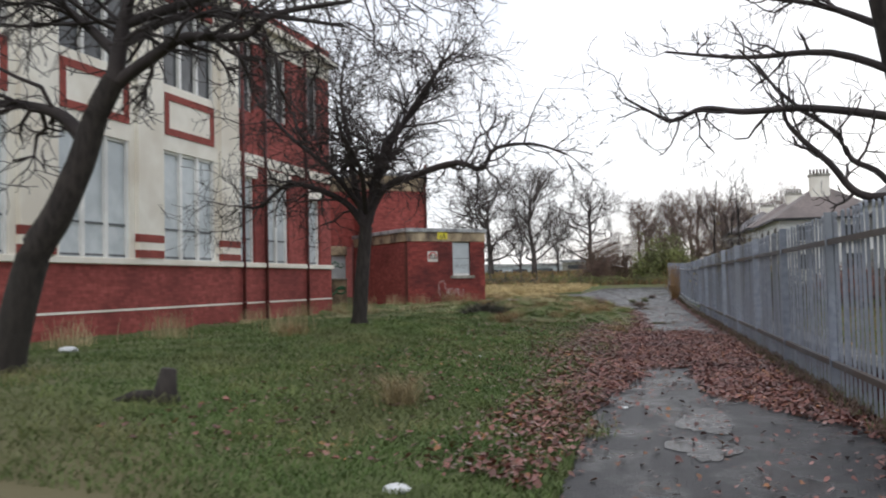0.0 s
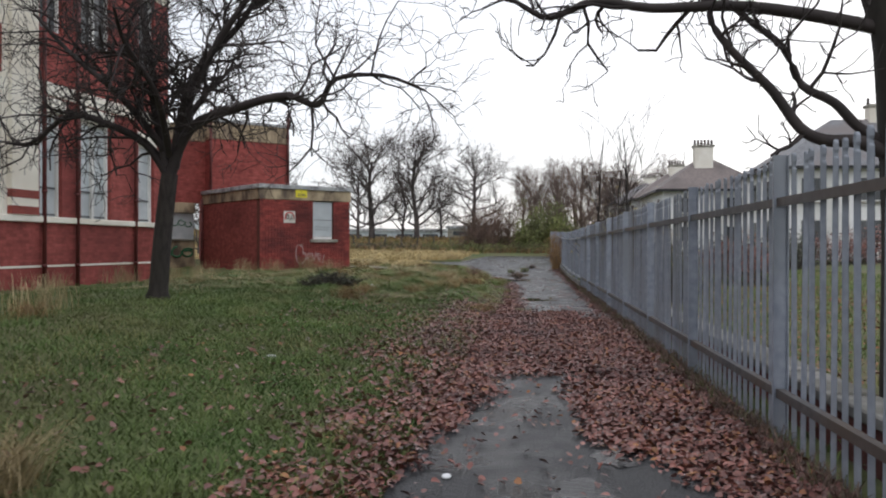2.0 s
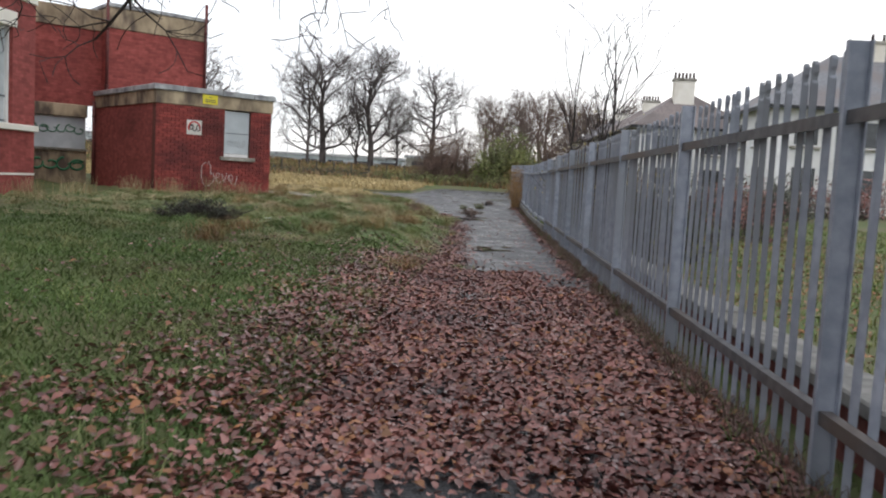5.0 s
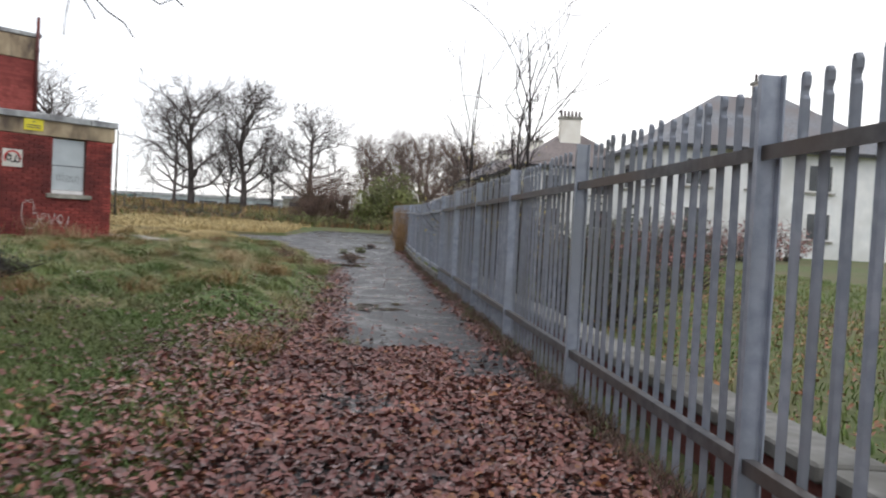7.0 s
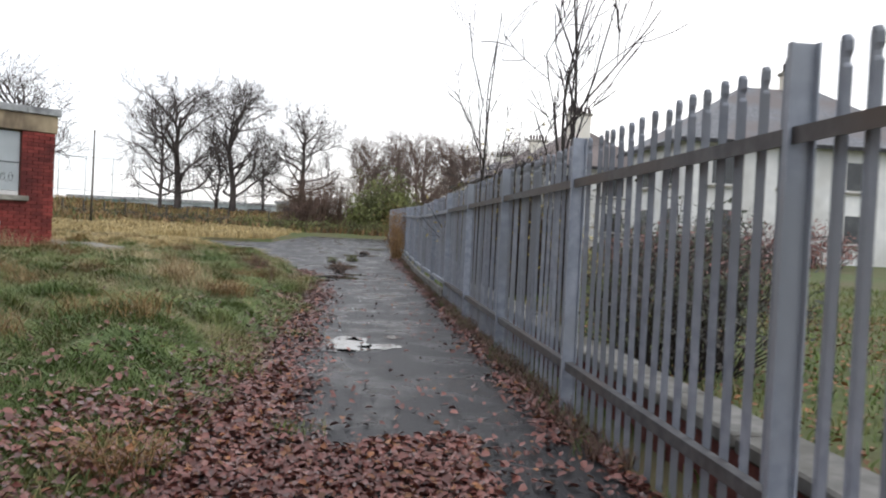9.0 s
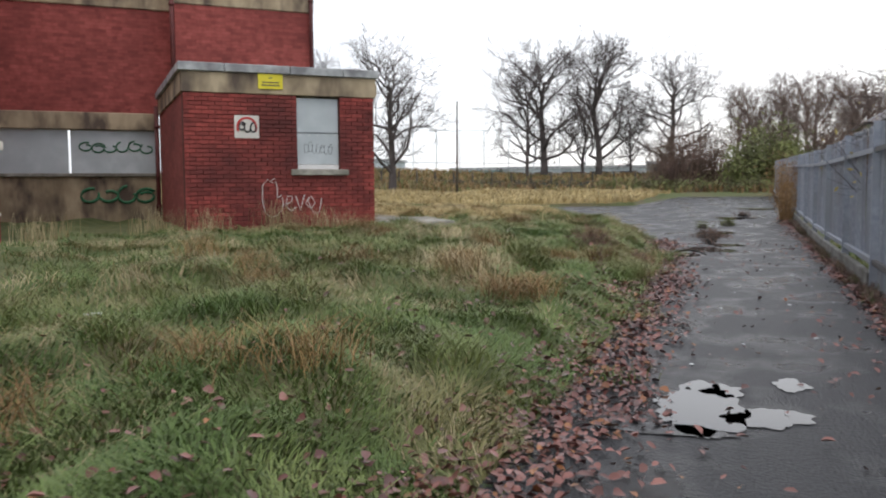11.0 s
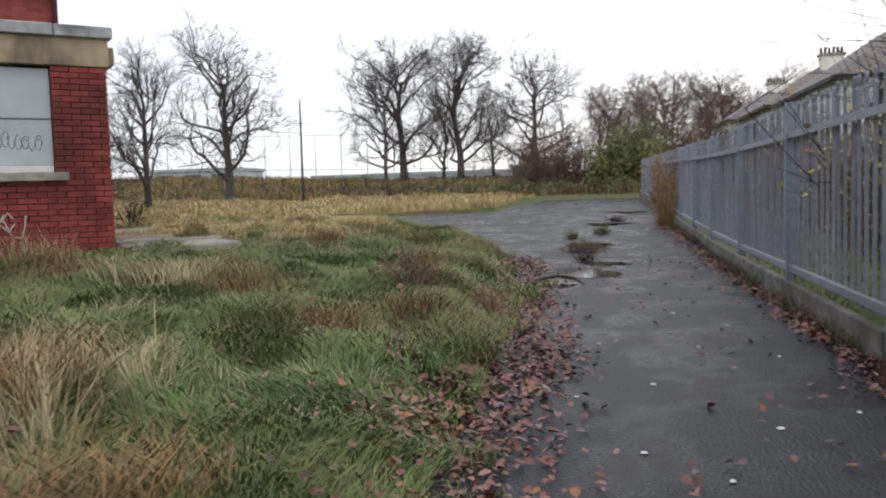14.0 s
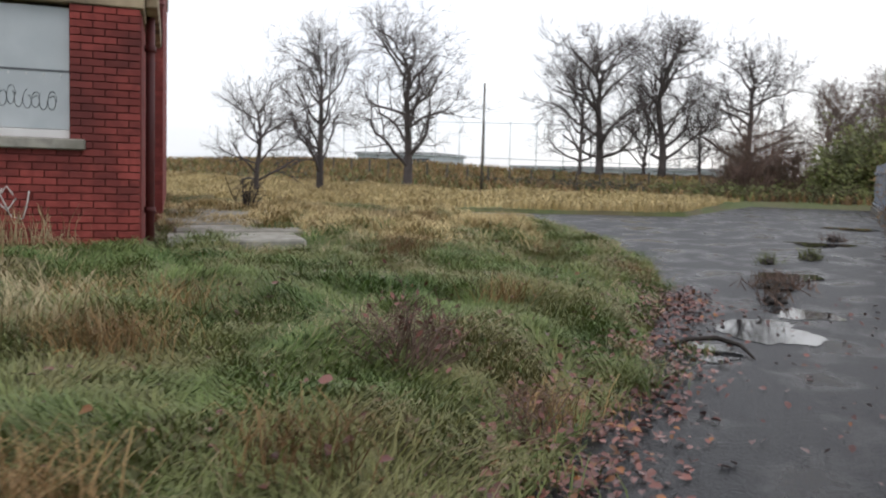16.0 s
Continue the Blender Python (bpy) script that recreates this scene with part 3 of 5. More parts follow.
# red brick bays next to the corner: wall pieces between the three narrow windows
wins = [(-1.80, -0.90), (-4.68, -3.28), (-6.36, -5.48)]
edges = [0.0]
for a, b in wins:
    edges += [b, a]
edges.append(-6.55)
for k in range(0, len(edges), 2):
    sbrick("pier", edges[k + 1], edges[k], 0.0, 0.5, 1.932, 4.9)
for i, (a, b) in enumerate(wins):
    top = 4.22 if i == 0 else 4.5
    sash(a, b, 1.932, top, 1 if i != 1 else 2, M_shut, 0.18)
    part("lintel", box(a - 0.14, b + 0.14, -0.03, 0.5, top + 0.002, top + 0.36, 0.012), M_cream, school, "cream stone lintel")
    if top + 0.36 < 4.9:
        sbrick("panel", a, b, 0.0, 0.5, top + 0.362, 4.9)
part("band", box(-6.55, 0.03, -0.05, 0.5, 4.902, 5.22, 0.015), M_cream, school, "cream stone band between storeys")
sbrick("upper_wall", -6.55, 0, 0.0, 0.5, 5.222, 6.5)
for i, (a, b) in enumerate(wins):
    sash(a, b, 6.502, 8.7, 1 if i != 1 else 2, M_glass, 0.18)
for k in range(0, len(edges), 2):
    sbrick("upper_pier", edges[k + 1], edges[k], 0.0, 0.5, 6.502, 8.7)
part("upper_band", box(-6.55, 0.03, -0.04, 0.5, 8.702, 9.198, 0.015), M_cream, school)
for xd in (-6.30, -4.95, -2.1):
    downpipe(xd, -0.09, 0.1, 9.2, school)
# cream bays with three-light windows
x = -6.55
while x > -LEN + 1:
    pl0, pl1 = x - 0.95, x
    part("pilaster", box(pl0, pl1, -0.12, 0.5, 1.932, 9.198, 0.012), M_cream, school, "cream rendered pilaster")
    for z in (1.95, 2.33):
        part("stripe", box(pl0 - 0.006, pl1 + 0.006, -0.128, 0.3, z, z + 0.19), M_redpaint, school, "red painted stripe")
    a, b = pl0 - 2.70, pl0
    part("bay_side", box(b - 0.2, b - 0.002, 0.0, 0.5, 1.932, 9.198), M_cream, school)
    part("bay_side", box(a + 0.002, a + 0.2, 0.0, 0.5, 1.932, 9.198), M_cream, school)
    sash(a + 0.202, b - 0.202, 1.932, 4.72, 3, M_shut)
    part("spandrel", box(a + 0.202, b - 0.202, 0.0, 0.5, 4.722, 6.42), M_cream, school, "cream rendered spandrel")
    bm = bmesh.new()
    add_box(bm, a + 0.23, b - 0.23, -0.03, 0.01, 5.12, 5.30)
    add_box(bm, a + 0.23, b - 0.23, -0.03, 0.01, 6.02, 6.20)
    add_box(bm, a + 0.23, a + 0.40, -0.03, 0.01, 5.301, 6.019)
    add_box(bm, b - 0.40, b - 0.23, -0.03, 0.01, 5.301, 6.019)
    part("panel_frame", bm, M_redpaint, school, "red painted panel surround")
    sash(a + 0.202, b - 0.202, 6.43, 8.6, 3, M_glass, rails=False)
    part("head", box(a + 0.202, b - 0.202, 0.0, 0.5, 8.602, 9.198), M_redpaint, school)
    x -= 3.65
part("roof", box(-LEN, -0.41, 0.51, 11, 9.0, 9.19), M_slate, school)
part("back_wall", uv_boxes(box(-LEN, -0.41, 11.01, 11.3, -0.1, 9.19)), M_bwall, school)
part("inner_floor", box(-LEN, -0.41, 0.6, 11, 4.8, 5.0), M_conc, school)


# ---- bare trees ----
def grow(out, p, d, length, r, level, top, g, up=0.05, wander=0.16, kids=(4, 6), spread=(35, 70), shrink=0.62, droop=0.0):
    n = 7 if level < 2 else 4
    pts, rads = [p.copy()], [r]
    d = d.normalized()
    r_end = r * (0.45 if level < top else 0.3)
    for i in range(n):
        d = (d + Vector((g.gauss(0, wander), g.gauss(0, wander), g.gauss(0, wander) + up - droop * level))).normalized()
        p = p + d * (length / n)
        pts.append(p.copy())
        rads.append(r + (r_end - r) * (i + 1) / n)
    out.append((level, pts, rads))
    if level >= top:
        return
    for k in range(g.randint(*kids)):
        f = g.uniform(0.25, 1.0) if level else g.uniform(0.5, 1.0)
        j = min(n, max(1, int(round(f * n))))
        dd = (pts[j] - pts[j - 1]).normalized()
        ax = dd.orthogonal().normalized()
        ax.rotate(Matrix.Rotation(g.uniform(0, 2 * math.pi), 3, dd))
        nd = dd.copy()
        nd.rotate(Matrix.Rotation(radians(g.uniform(*spread)), 3, ax))
        grow(out, pts[j], nd, length * shrink * g.uniform(0.75, 1.15), max(rads[j] * 0.62, 0.003), level + 1, top, g, up, wander, kids, spread, shrink, droop)


def tree_thing(name, at, branches, label, bark, twig, group="", min_r=0.0):
    t = thing(name, at, label, "tree", group)
    V, F, V2, F2 = [], [], [], []
    for level, pts, rads in branches:
        rads = [max(v, min_r) for v in rads]
        if level == 0:
            tube_into(V, F, pts, rads, 9)
        elif level == 1:
            tube_into(V2, F2, pts, rads, 6)
        else:
            tube_into(V2, F2, pts, rads, 3)
    child("trunk", raw("trunk", V, F, bark, True), t)
    child("crown", raw("crown", V2, F2, twig, True), t, "crown of bare branches and twigs")
    return t


def limb(out, pts, r0, r1, level=0):
    """A hand-laid limb, rounded between its bends."""
    P = [Vector(p) for p in pts]
    full = []
    for i in range(len(P) - 1):
        a, b, c, d = P[max(i - 1, 0)], P[i], P[i + 1], P[min(i + 2, len(P) - 1)]
        for k in range(4):
            t = k / 4
            full.append(0.5 * ((2 * b) + (c - a) * t + (2 * a - 5 * b + 4 * c - d) * t * t + (3 * b - a - 3 * c + d) * t ** 3))
    full.append(P[-1])
    n = len(full)
    rads = [r0 + (r1 - r0) * i / (n - 1) for i in range(n)]
    out.append((level, full, rads))
    return full, rads


def dress(out, full, rads, g, count, length, start=0.3, top=4, **kw):
    n = len(full)
    for k in range(count):
        j = int(n * (start + (1 - start) * (k + g.random()) / count))
        j = min(n - 1, max(1, j))
        dd = (full[j] - full[j - 1]).normalized()
        ax = dd.orthogonal().normalized()
        ax.rotate(Matrix.Rotation(g.uniform(0, 6.3), 3, dd))
        nd = dd.copy()
        nd.rotate(Matrix.Rotation(radians(g.uniform(30, 75)), 3, ax))
        grow(out, full[j], nd, length * g.uniform(0.6, 1.2), min(rads[j] * 0.6, 0.03), 2, top, g, **kw)


# spreading tree on the lawn
g = random.Random(11)
out = []
limb(out, [(0, 0, -0.1), (0.02, 0, 0.12), (0.09, 0, 1.0), (0.19, 0.03, 2.0)], 0.17, 0.135)
out[0] = (0, out[0][1], [0.25 if i == 0 else 0.2 if i < 4 else v for i, v in enumerate(out[0][2])])
for pts, r in [([(0.19, 0.03, 1.95), (-0.24, 0.1, 2.5), (-0.86, -0.1, 2.83), (-1.58, 0.1, 2.98), (-2.3, 0.2, 2.55), (-2.9, 0.3, 2.6)], 0.09),
               ([(0.19, 0.03, 1.95), (0.56, 0.0, 2.74), (1.45, -0.2, 3.03), (2.23, -0.3, 3.18), (2.7, -0.2, 3.04), (3.0, -0.3, 3.42), (3.75, -0.3, 3.46), (4.4, -0.2, 3.23)], 0.095),
               ([(0.25, 0.05, 2.1), (0.35, 0.2, 3.08), (0.64, 0.3, 3.85), (1.22, 0.3, 4.42), (1.6, 0.3, 5.0), (2.0, 0.2, 5.7)], 0.10),
               ([(0.15, 0.05, 2.1), (-0.15, 0.2, 3.17), (-0.27, 0.3, 4.04), (-0.38, 0.2, 4.82), (-0.3, 0.3, 5.8)], 0.09),
               ([(0.35, 0.1, 2.7), (0.84, -0.2, 3.66), (1.8, -0.3, 4.98), (2.2, -0.3, 5.4)], 0.075),
               ([(0.15, 0.1, 2.3), (-0.5, -0.2, 3.2), (-1.3, -0.3, 3.9), (-2.0, -0.2, 4.6)], 0.075),
               ([(0.2, 0.1, 2.3), (0.3, 0.8, 3.2), (0.5, 1.6, 3.9), (0.6, 2.3, 4.3)], 0.065),
               ([(0.2, 0.0, 2.3), (0.4, -0.9, 3.1), (0.3, -1.7, 3.7), (0.5, -2.4, 4.0)], 0.065)]:
    f, rr = limb(out, pts, r, 0.02, 1)
    dress(out, f, rr, g, 22, 1.2, 0.15, 4, kids=(4, 6), wander=0.34, up=0.02, spread=(30, 80), shrink=0.6)
tree_thing("tree", pose(-5.55, 14.3, 0.38), out, "spreading bare tree with dark bark standing on the lawn", M_bark, M_twig, min_r=0.005)

# leaning tree at the lawn's start
g = random.Random(23)
out = []
f, rr = limb(out, [(-0.06, 0, -0.1), (0.0, 0, 0.4), (0.27, 0.0, 1.3), (0.57, 0.0, 1.74), (0.83, 0.0, 2.24), (1.0, 0.0, 2.68), (1.22, 0.0, 3.06)], 0.19, 0.11)
for pts, r in [([(0.86, 0.0, 2.5), (0.62, 0.0, 2.74), (0.29, 0.0, 2.85), (-0.11, 0.0, 2.91), (-0.9, 0.1, 2.8), (-1.6, 0.0, 3.0)], 0.08),
               ([(1.22, 0.0, 3.04), (1.31, 0.0, 3.51), (1.4, 0.0, 3.9), (1.45, 0.1, 4.6), (1.6, 0.2, 5.3)], 0.09),
               ([(1.22, 0.0, 3.0), (1.65, 0.0, 3.25), (2.02, 0.0, 3.41), (2.56, 0.1, 3.39), (2.91, 0.1, 3.58), (3.6, 0.3, 3.7)], 0.07),
               ([(1.25, 0.0, 3.3), (0.8, 0.1, 3.7), (0.2, 0.2, 4.1), (-0.5, 0.3, 4.3)], 0.06),
               ([(1.35, 0.0, 3.6), (2.1, 0.5, 4.0), (2.8, 0.9, 4.2), (3.5, 1.3, 4.2)], 0.06),
               ([(1.3, 0.0, 3.4), (1.4, 0.8, 3.9), (1.9, 1.8, 4.2), (2.6, 2.8, 4.3)], 0.06)]:
    f, rr = limb(out, pts, r, 0.02, 1)
    dress(out, f, rr, g, 16, 1.05, 0.2, 4, kids=(4, 6), wander=0.34, up=0.0, shrink=0.6)
tree_thing("tree", pose(-6.05, 5.1, 0.2), out, "leaning bare tree with mossy dark trunk on the lawn", M_bark, M_twig, min_r=0.005)

# tree behind the fence, its limbs hanging over the path
g = random.Random(31)
out = []
limb(out, [(0, 0, -0.2), (0.0, 0, 1.2), (-0.05, 0, 2.1), (-0.11, 0, 2.73), (-0.24, 0, 3.2), (-0.5, -0.2, 4.4)], 0.2, 0.13)
for pts, r in [([(-0.2, 0, 2.75), (-0.73, 0.0, 2.87), (-1.28, 0.0, 2.95), (-1.89, 0.0, 2.95), (-2.32, 0.05, 3.03), (-2.66, 0.05, 2.91), (-2.91, 0.05, 3.03), (-3.21, 0.1, 3.23)], 0.055),
               ([(-0.05, 0, 1.75), (-0.34, 0.0, 1.9), (-0.61, 0.0, 1.92), (-0.79, 0.0, 2.02), (-0.99, 0.0, 2.3), (-1.27, 0.0, 2.59), (-1.44, 0.0, 2.83), (-1.47, 0.0, 3.07), (-1.7, 0.1, 3.5)], 0.06),
               ([(-0.1, 0, 1.85), (-0.34, 0.05, 2.02), (-0.52, 0.05, 2.21), (-0.76, 0.05, 2.35), (-0.9, 0.05, 2.64), (-1.23, 0.05, 2.92), (-1.52, 0.05, 3.21), (-1.9, 0.1, 3.7)], 0.045),
               ([(-0.2, -0.1, 3.2), (-0.9, 0.2, 3.6), (-1.8, 0.5, 3.7), (-2.7, 0.7, 3.9)], 0.055),
               ([(-0.3, -0.1, 3.7), (-1.0, 0.3, 4.2), (-1.9, 0.6, 4.5)], 0.055),
               ([(-0.1, -0.1, 3.4), (0.8, 0.4, 4.2), (1.6, 0.8, 5.0)], 0.07)]:
    f, rr = limb(out, pts, r, 0.014, 1)
    dress(out, f, rr, g, 10, 0.6, 0.35, 4, kids=(2, 4), wander=0.28, up=0.10, shrink=0.6)
tree_thing("tree", pose(3.25, 7.9, 0.1), out, "bare tree behind the fence with branches over the path", M_bark, M_twig, min_r=0.004)


def far_tree(seed, h, wide, top=4, kids=(4, 7), spread=(25, 65)):
    g = random.Random(seed)
    out = []
    f, rr = limb(out, [(0, 0, -0.3), (0.03 * h * g.uniform(-0.5, 0.5), 0, 0.2 * h), (g.uniform(-0.04, 0.04) * h, 0, 0.5 * h), (0, 0, 0.72 * h)], 0.028 * h, 0.008 * h)
    n = 15
    for k in range(n):
        j = int(len(f) * (0.26 + 0.70 * k / n))
        a = k * 2.4 + g.uniform(-0.4, 0.4)
        q = k / n
        lean = (1.5 - 1.0 * q) * wide
        d = Vector((math.cos(a) * lean, math.sin(a) * lean, 0.72 + 0.35 * q))
        grow(out, f[min(j, len(f) - 1)], d, h * (0.40 - 0.10 * q) * g.uniform(0.9, 1.1), 0.011 * h * (1 - 0.3 * q), 1, top, g, 0.06, 0.19, kids, spread, 0.60)
    return out


FAR = [far_tree(s, 10.0, w) for s, w in ((41, 1.15), (42, 0.8), (43, 1.25))] + [far_tree(s, 10.0, w, kids=(4, 6)) for s, w in ((51, 0.9), (52, 0.75), (53, 1.0))]
GRP = "bare trees beyond the grass"
made = {}


def plant(kind, x, y, h, turn=0.0, sx=1.0, label="tall bare tree standing beyond the rough grass", dark=True):
    m = pose(x, y, ground_z(x, y), 0, 0, turn) @ Matrix.Diagonal((h / 10 * sx, h / 10 * sx, h / 10, 1))
    key = (kind, dark)
    if key in made:
        s = made[key].scale
        return tagged(copy_thing(made[key], m @ Matrix.Diagonal((1 / s[0], 1 / s[1], 1 / s[2], 1))), label)
    # the belt takes the paler twig colour, with more haze painted in
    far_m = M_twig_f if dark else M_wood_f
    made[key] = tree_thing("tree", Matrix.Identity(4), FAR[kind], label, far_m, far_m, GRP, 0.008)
    made[key].matrix_basis = m
    return made[key]


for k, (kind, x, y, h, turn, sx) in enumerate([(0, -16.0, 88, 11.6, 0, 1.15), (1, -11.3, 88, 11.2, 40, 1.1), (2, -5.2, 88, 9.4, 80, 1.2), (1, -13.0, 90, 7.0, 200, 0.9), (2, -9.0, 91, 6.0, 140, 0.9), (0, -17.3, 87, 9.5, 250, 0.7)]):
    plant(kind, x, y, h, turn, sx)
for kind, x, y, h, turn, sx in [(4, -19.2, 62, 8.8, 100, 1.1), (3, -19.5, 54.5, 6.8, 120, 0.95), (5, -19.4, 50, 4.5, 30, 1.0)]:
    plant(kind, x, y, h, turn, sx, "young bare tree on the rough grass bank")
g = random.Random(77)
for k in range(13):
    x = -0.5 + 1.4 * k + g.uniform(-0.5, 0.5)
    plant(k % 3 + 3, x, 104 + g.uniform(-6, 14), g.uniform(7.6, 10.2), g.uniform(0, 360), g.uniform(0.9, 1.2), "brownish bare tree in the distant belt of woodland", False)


# ---- brushwood, bushes and shrubs ----
def brush(name, at, w, d, h, n, material, label, seed, twig_r=0.012, lean=0.25, category="bush", leaf=None, leaves=0, leaf_size=0.06):
    g = random.Random(seed)
    t = thing(name, at, label, category)
    V, F = [], []
    tips = []
    for k in range(n):
        a, rr = g.uniform(0, 6.283), math.sqrt(g.random())
        x, y = w * rr * math.cos(a), d * rr * math.sin(a)
        hh = h * (1 - 0.55 * rr * rr) * g.uniform(0.55, 1.05)
        p = Vector((x * 0.7, y * 0.7, 0))
        q = Vector((x + g.gauss(0, lean), y + g.gauss(0, lean), hh * 0.55))
        e = q + Vector((g.gauss(0, lean) * 1.3, g.gauss(0, lean) * 1.3, hh * 0.45))
        tube_into(V, F, [p, q, e], [twig_r, twig_r * 0.7, twig_r * 0.3], 3)
        tips += [p.lerp(q, g.uniform(0.3, 1)), q.lerp(e, g.random()), q.lerp(e, g.random())]
        for s in range(3):
            o = q.lerp(e, g.random())
            e2 = o + Vector((g.gauss(0, 1), g.gauss(0, 1), abs(g.gauss(0.5, 0.6)))) * hh * 0.16
            tube_into(V, F, [o, e2], [twig_r * 0.5, twig_r * 0.25], 3)
            tips.append(e2)
    child("twig_mass", raw("twig_mass", V, F, material), t)["kind"] = "stuff"
    if leaf is not None:
        V, F = [], []
        for k in range(leaves):
            c = g.choice(tips) + Vector((g.gauss(0, 0.5), g.gauss(0, 0.5), g.gauss(0, 0.5))) * leaf_size * 3
            u = Vector((g.gauss(0, 1), g.gauss(0, 1), g.gauss(0, 1))).normalized()
            v = u.orthogonal().normalized()
            s = leaf_size * g.uniform(0.6, 1.3)
            b = len(V)
            V += [c - u * s, c - v * s * 0.45, c + u * s, c + v * s * 0.45]
            F.append((b, b + 1, b + 2, b + 3))
        child("foliage", raw("foliage", V, F, leaf), t)["kind"] = "stuff"
    return t


gz = ground_z
for k, (x, w, h) in enumerate([(-4.6, 1.1, 1.0), (-2.8, 1.4, 4.6), (-1.2, 1.4, 4.2), (-3.6, 1.2, 3.8), (0.6, 1.2, 2.2), (-0.4, 1.0, 1.6), (4.6, 1.6, 4.0), (6.4, 1.6, 4.4), (8.5, 1.8, 4.2)]):
    brush("brushwood", pose(x, 66.5 + (k % 3), gz(x, 66)), w, 1.2, h, 190, M_brush, "tangle of bare brown brushwood at the end of the path", 100 + k, 0.02, 0.3)
for k, (x, y, w, h) in enumerate([(1.9, 67, 1.9, 3.9), (0.9, 66.5, 1.0, 2.6), (3.0, 66.2, 1.1, 3.0)]):
    brush("green_bush", pose(x, y, gz(x, y)), w, 1.3, h, 120, M_brush, "olive green leafy bush beside the fence end", 120 + k, 0.018, 0.25, "bush", M_green, 5200, 0.10)
for k in range(16):
    x = -22 + 1.65 * k
    brush("hedge_clump", pose(x, 64.0 + (k % 2) * 0.8 + max(0, -x - 4) * 0.55, gz(x, 64)), 1.1, 0.6, 0.95, 60, M_brush, "low scrubby clump of undergrowth along the field edge", 140 + k, 0.012, 0.15, "undergrowth", M_green if k > 8 else M_evergreen, 500, 0.07)
brush("rusty_bush", pose(1.75, 41.5, base_z(41.5)), 0.26, 1.3, 1.95, 170, M_rust, "rusty orange climbing bush growing over the fence", 160, 0.006, 0.10, "bush", M_rust, 1300, 0.03)
brush("dark_shrub", pose(3.3, 19.4, gz(3.3, 19.4)), 0.75, 0.95, 1.5, 150, M_twig, "dark leafless shrub behind the fence with pale berries", 161, 0.009, 0.15, "bush", M_evergreen, 3600, 0.035)
brush("dark_shrub", pose(3.3, 27.5, gz(3.3, 27.5)), 0.85, 1.3, 3.3, 460, M_twig, "tall tangled shrub behind the fence with yellow leaves", 162, 0.008, 0.2, "bush", M_gold, 800, 0.04)
brush("dark_shrub", pose(6.5, 25.5, gz(6.5, 25.5)), 1.0, 1.2, 1.5, 120, M_twig, "bare reddish garden shrub near the white house", 163, 0.010, 0.2, "bush", M_leaf, 900, 0.05)
for k, (x, y, w) in enumerate([(8.0, 33, 1.4), (10.5, 35, 1.3), (13.0, 36.5, 1.3), (9.0, 37, 1.5), (15.0, 38, 1.3), (11.5, 38.5, 1.2)]):
    brush("garden_shrub", pose(x, y, gz(x, y)), w, 1.0, 1.5, 90, M_twig, "dark garden shrub in front of the white house", 180 + k, 0.012, 0.2, "bush", M_evergreen if k % 2 else M_leaf, 1100, 0.07)
for k, (x, y, h) in enumerate([(4.2, 33, 2.3), (4.4, 37, 2.6), (4.8, 41.5, 2.8), (5.2, 46, 3.0), (4.6, 30, 2.0)]):
    brush("garden_hedge", pose(x, y, gz(x, y)), 0.9, 2.2, h, 150, M_brush, "overgrown brown garden hedge behind the fence", 170 + k, 0.012, 0.2, "hedge", M_gold, 260, 0.06)


def sapling(x, y, h, seed):
    g = random.Random(seed)
    out = []
    f, rr = limb(out, [(0, 0, -0.1), (g.uniform(-0.1, 0.1), 0, h * 0.35), (g.uniform(-0.15, 0.15), 0, h * 0.7), (g.uniform(-0.3, 0.3), 0, h)], 0.026, 0.006)
    for k in range(6):
        j = int(len(f) * (0.35 + 0.5 * k / 9))
        d = Vector((g.uniform(-0.6, 0.6), g.uniform(-0.6, 0.6), 1.3))
        grow(out, f[j], d, h * g.uniform(0.25, 0.5), 0.012, 1, 3, g, 0.06, 0.1, (2, 3), (20, 45), 0.5)
    tree_thing("sapling", pose(x, y, gz(x, y)), out, "thin bare sapling growing up behind the fence", M_bark, M_twig, "saplings behind the fence", 0.005)


sapling(2.35, 25.2, 4.2, 5)
sapling(2.55, 20.6, 3.9, 6)
sapling(2.5, 20.0, 3.4, 7)


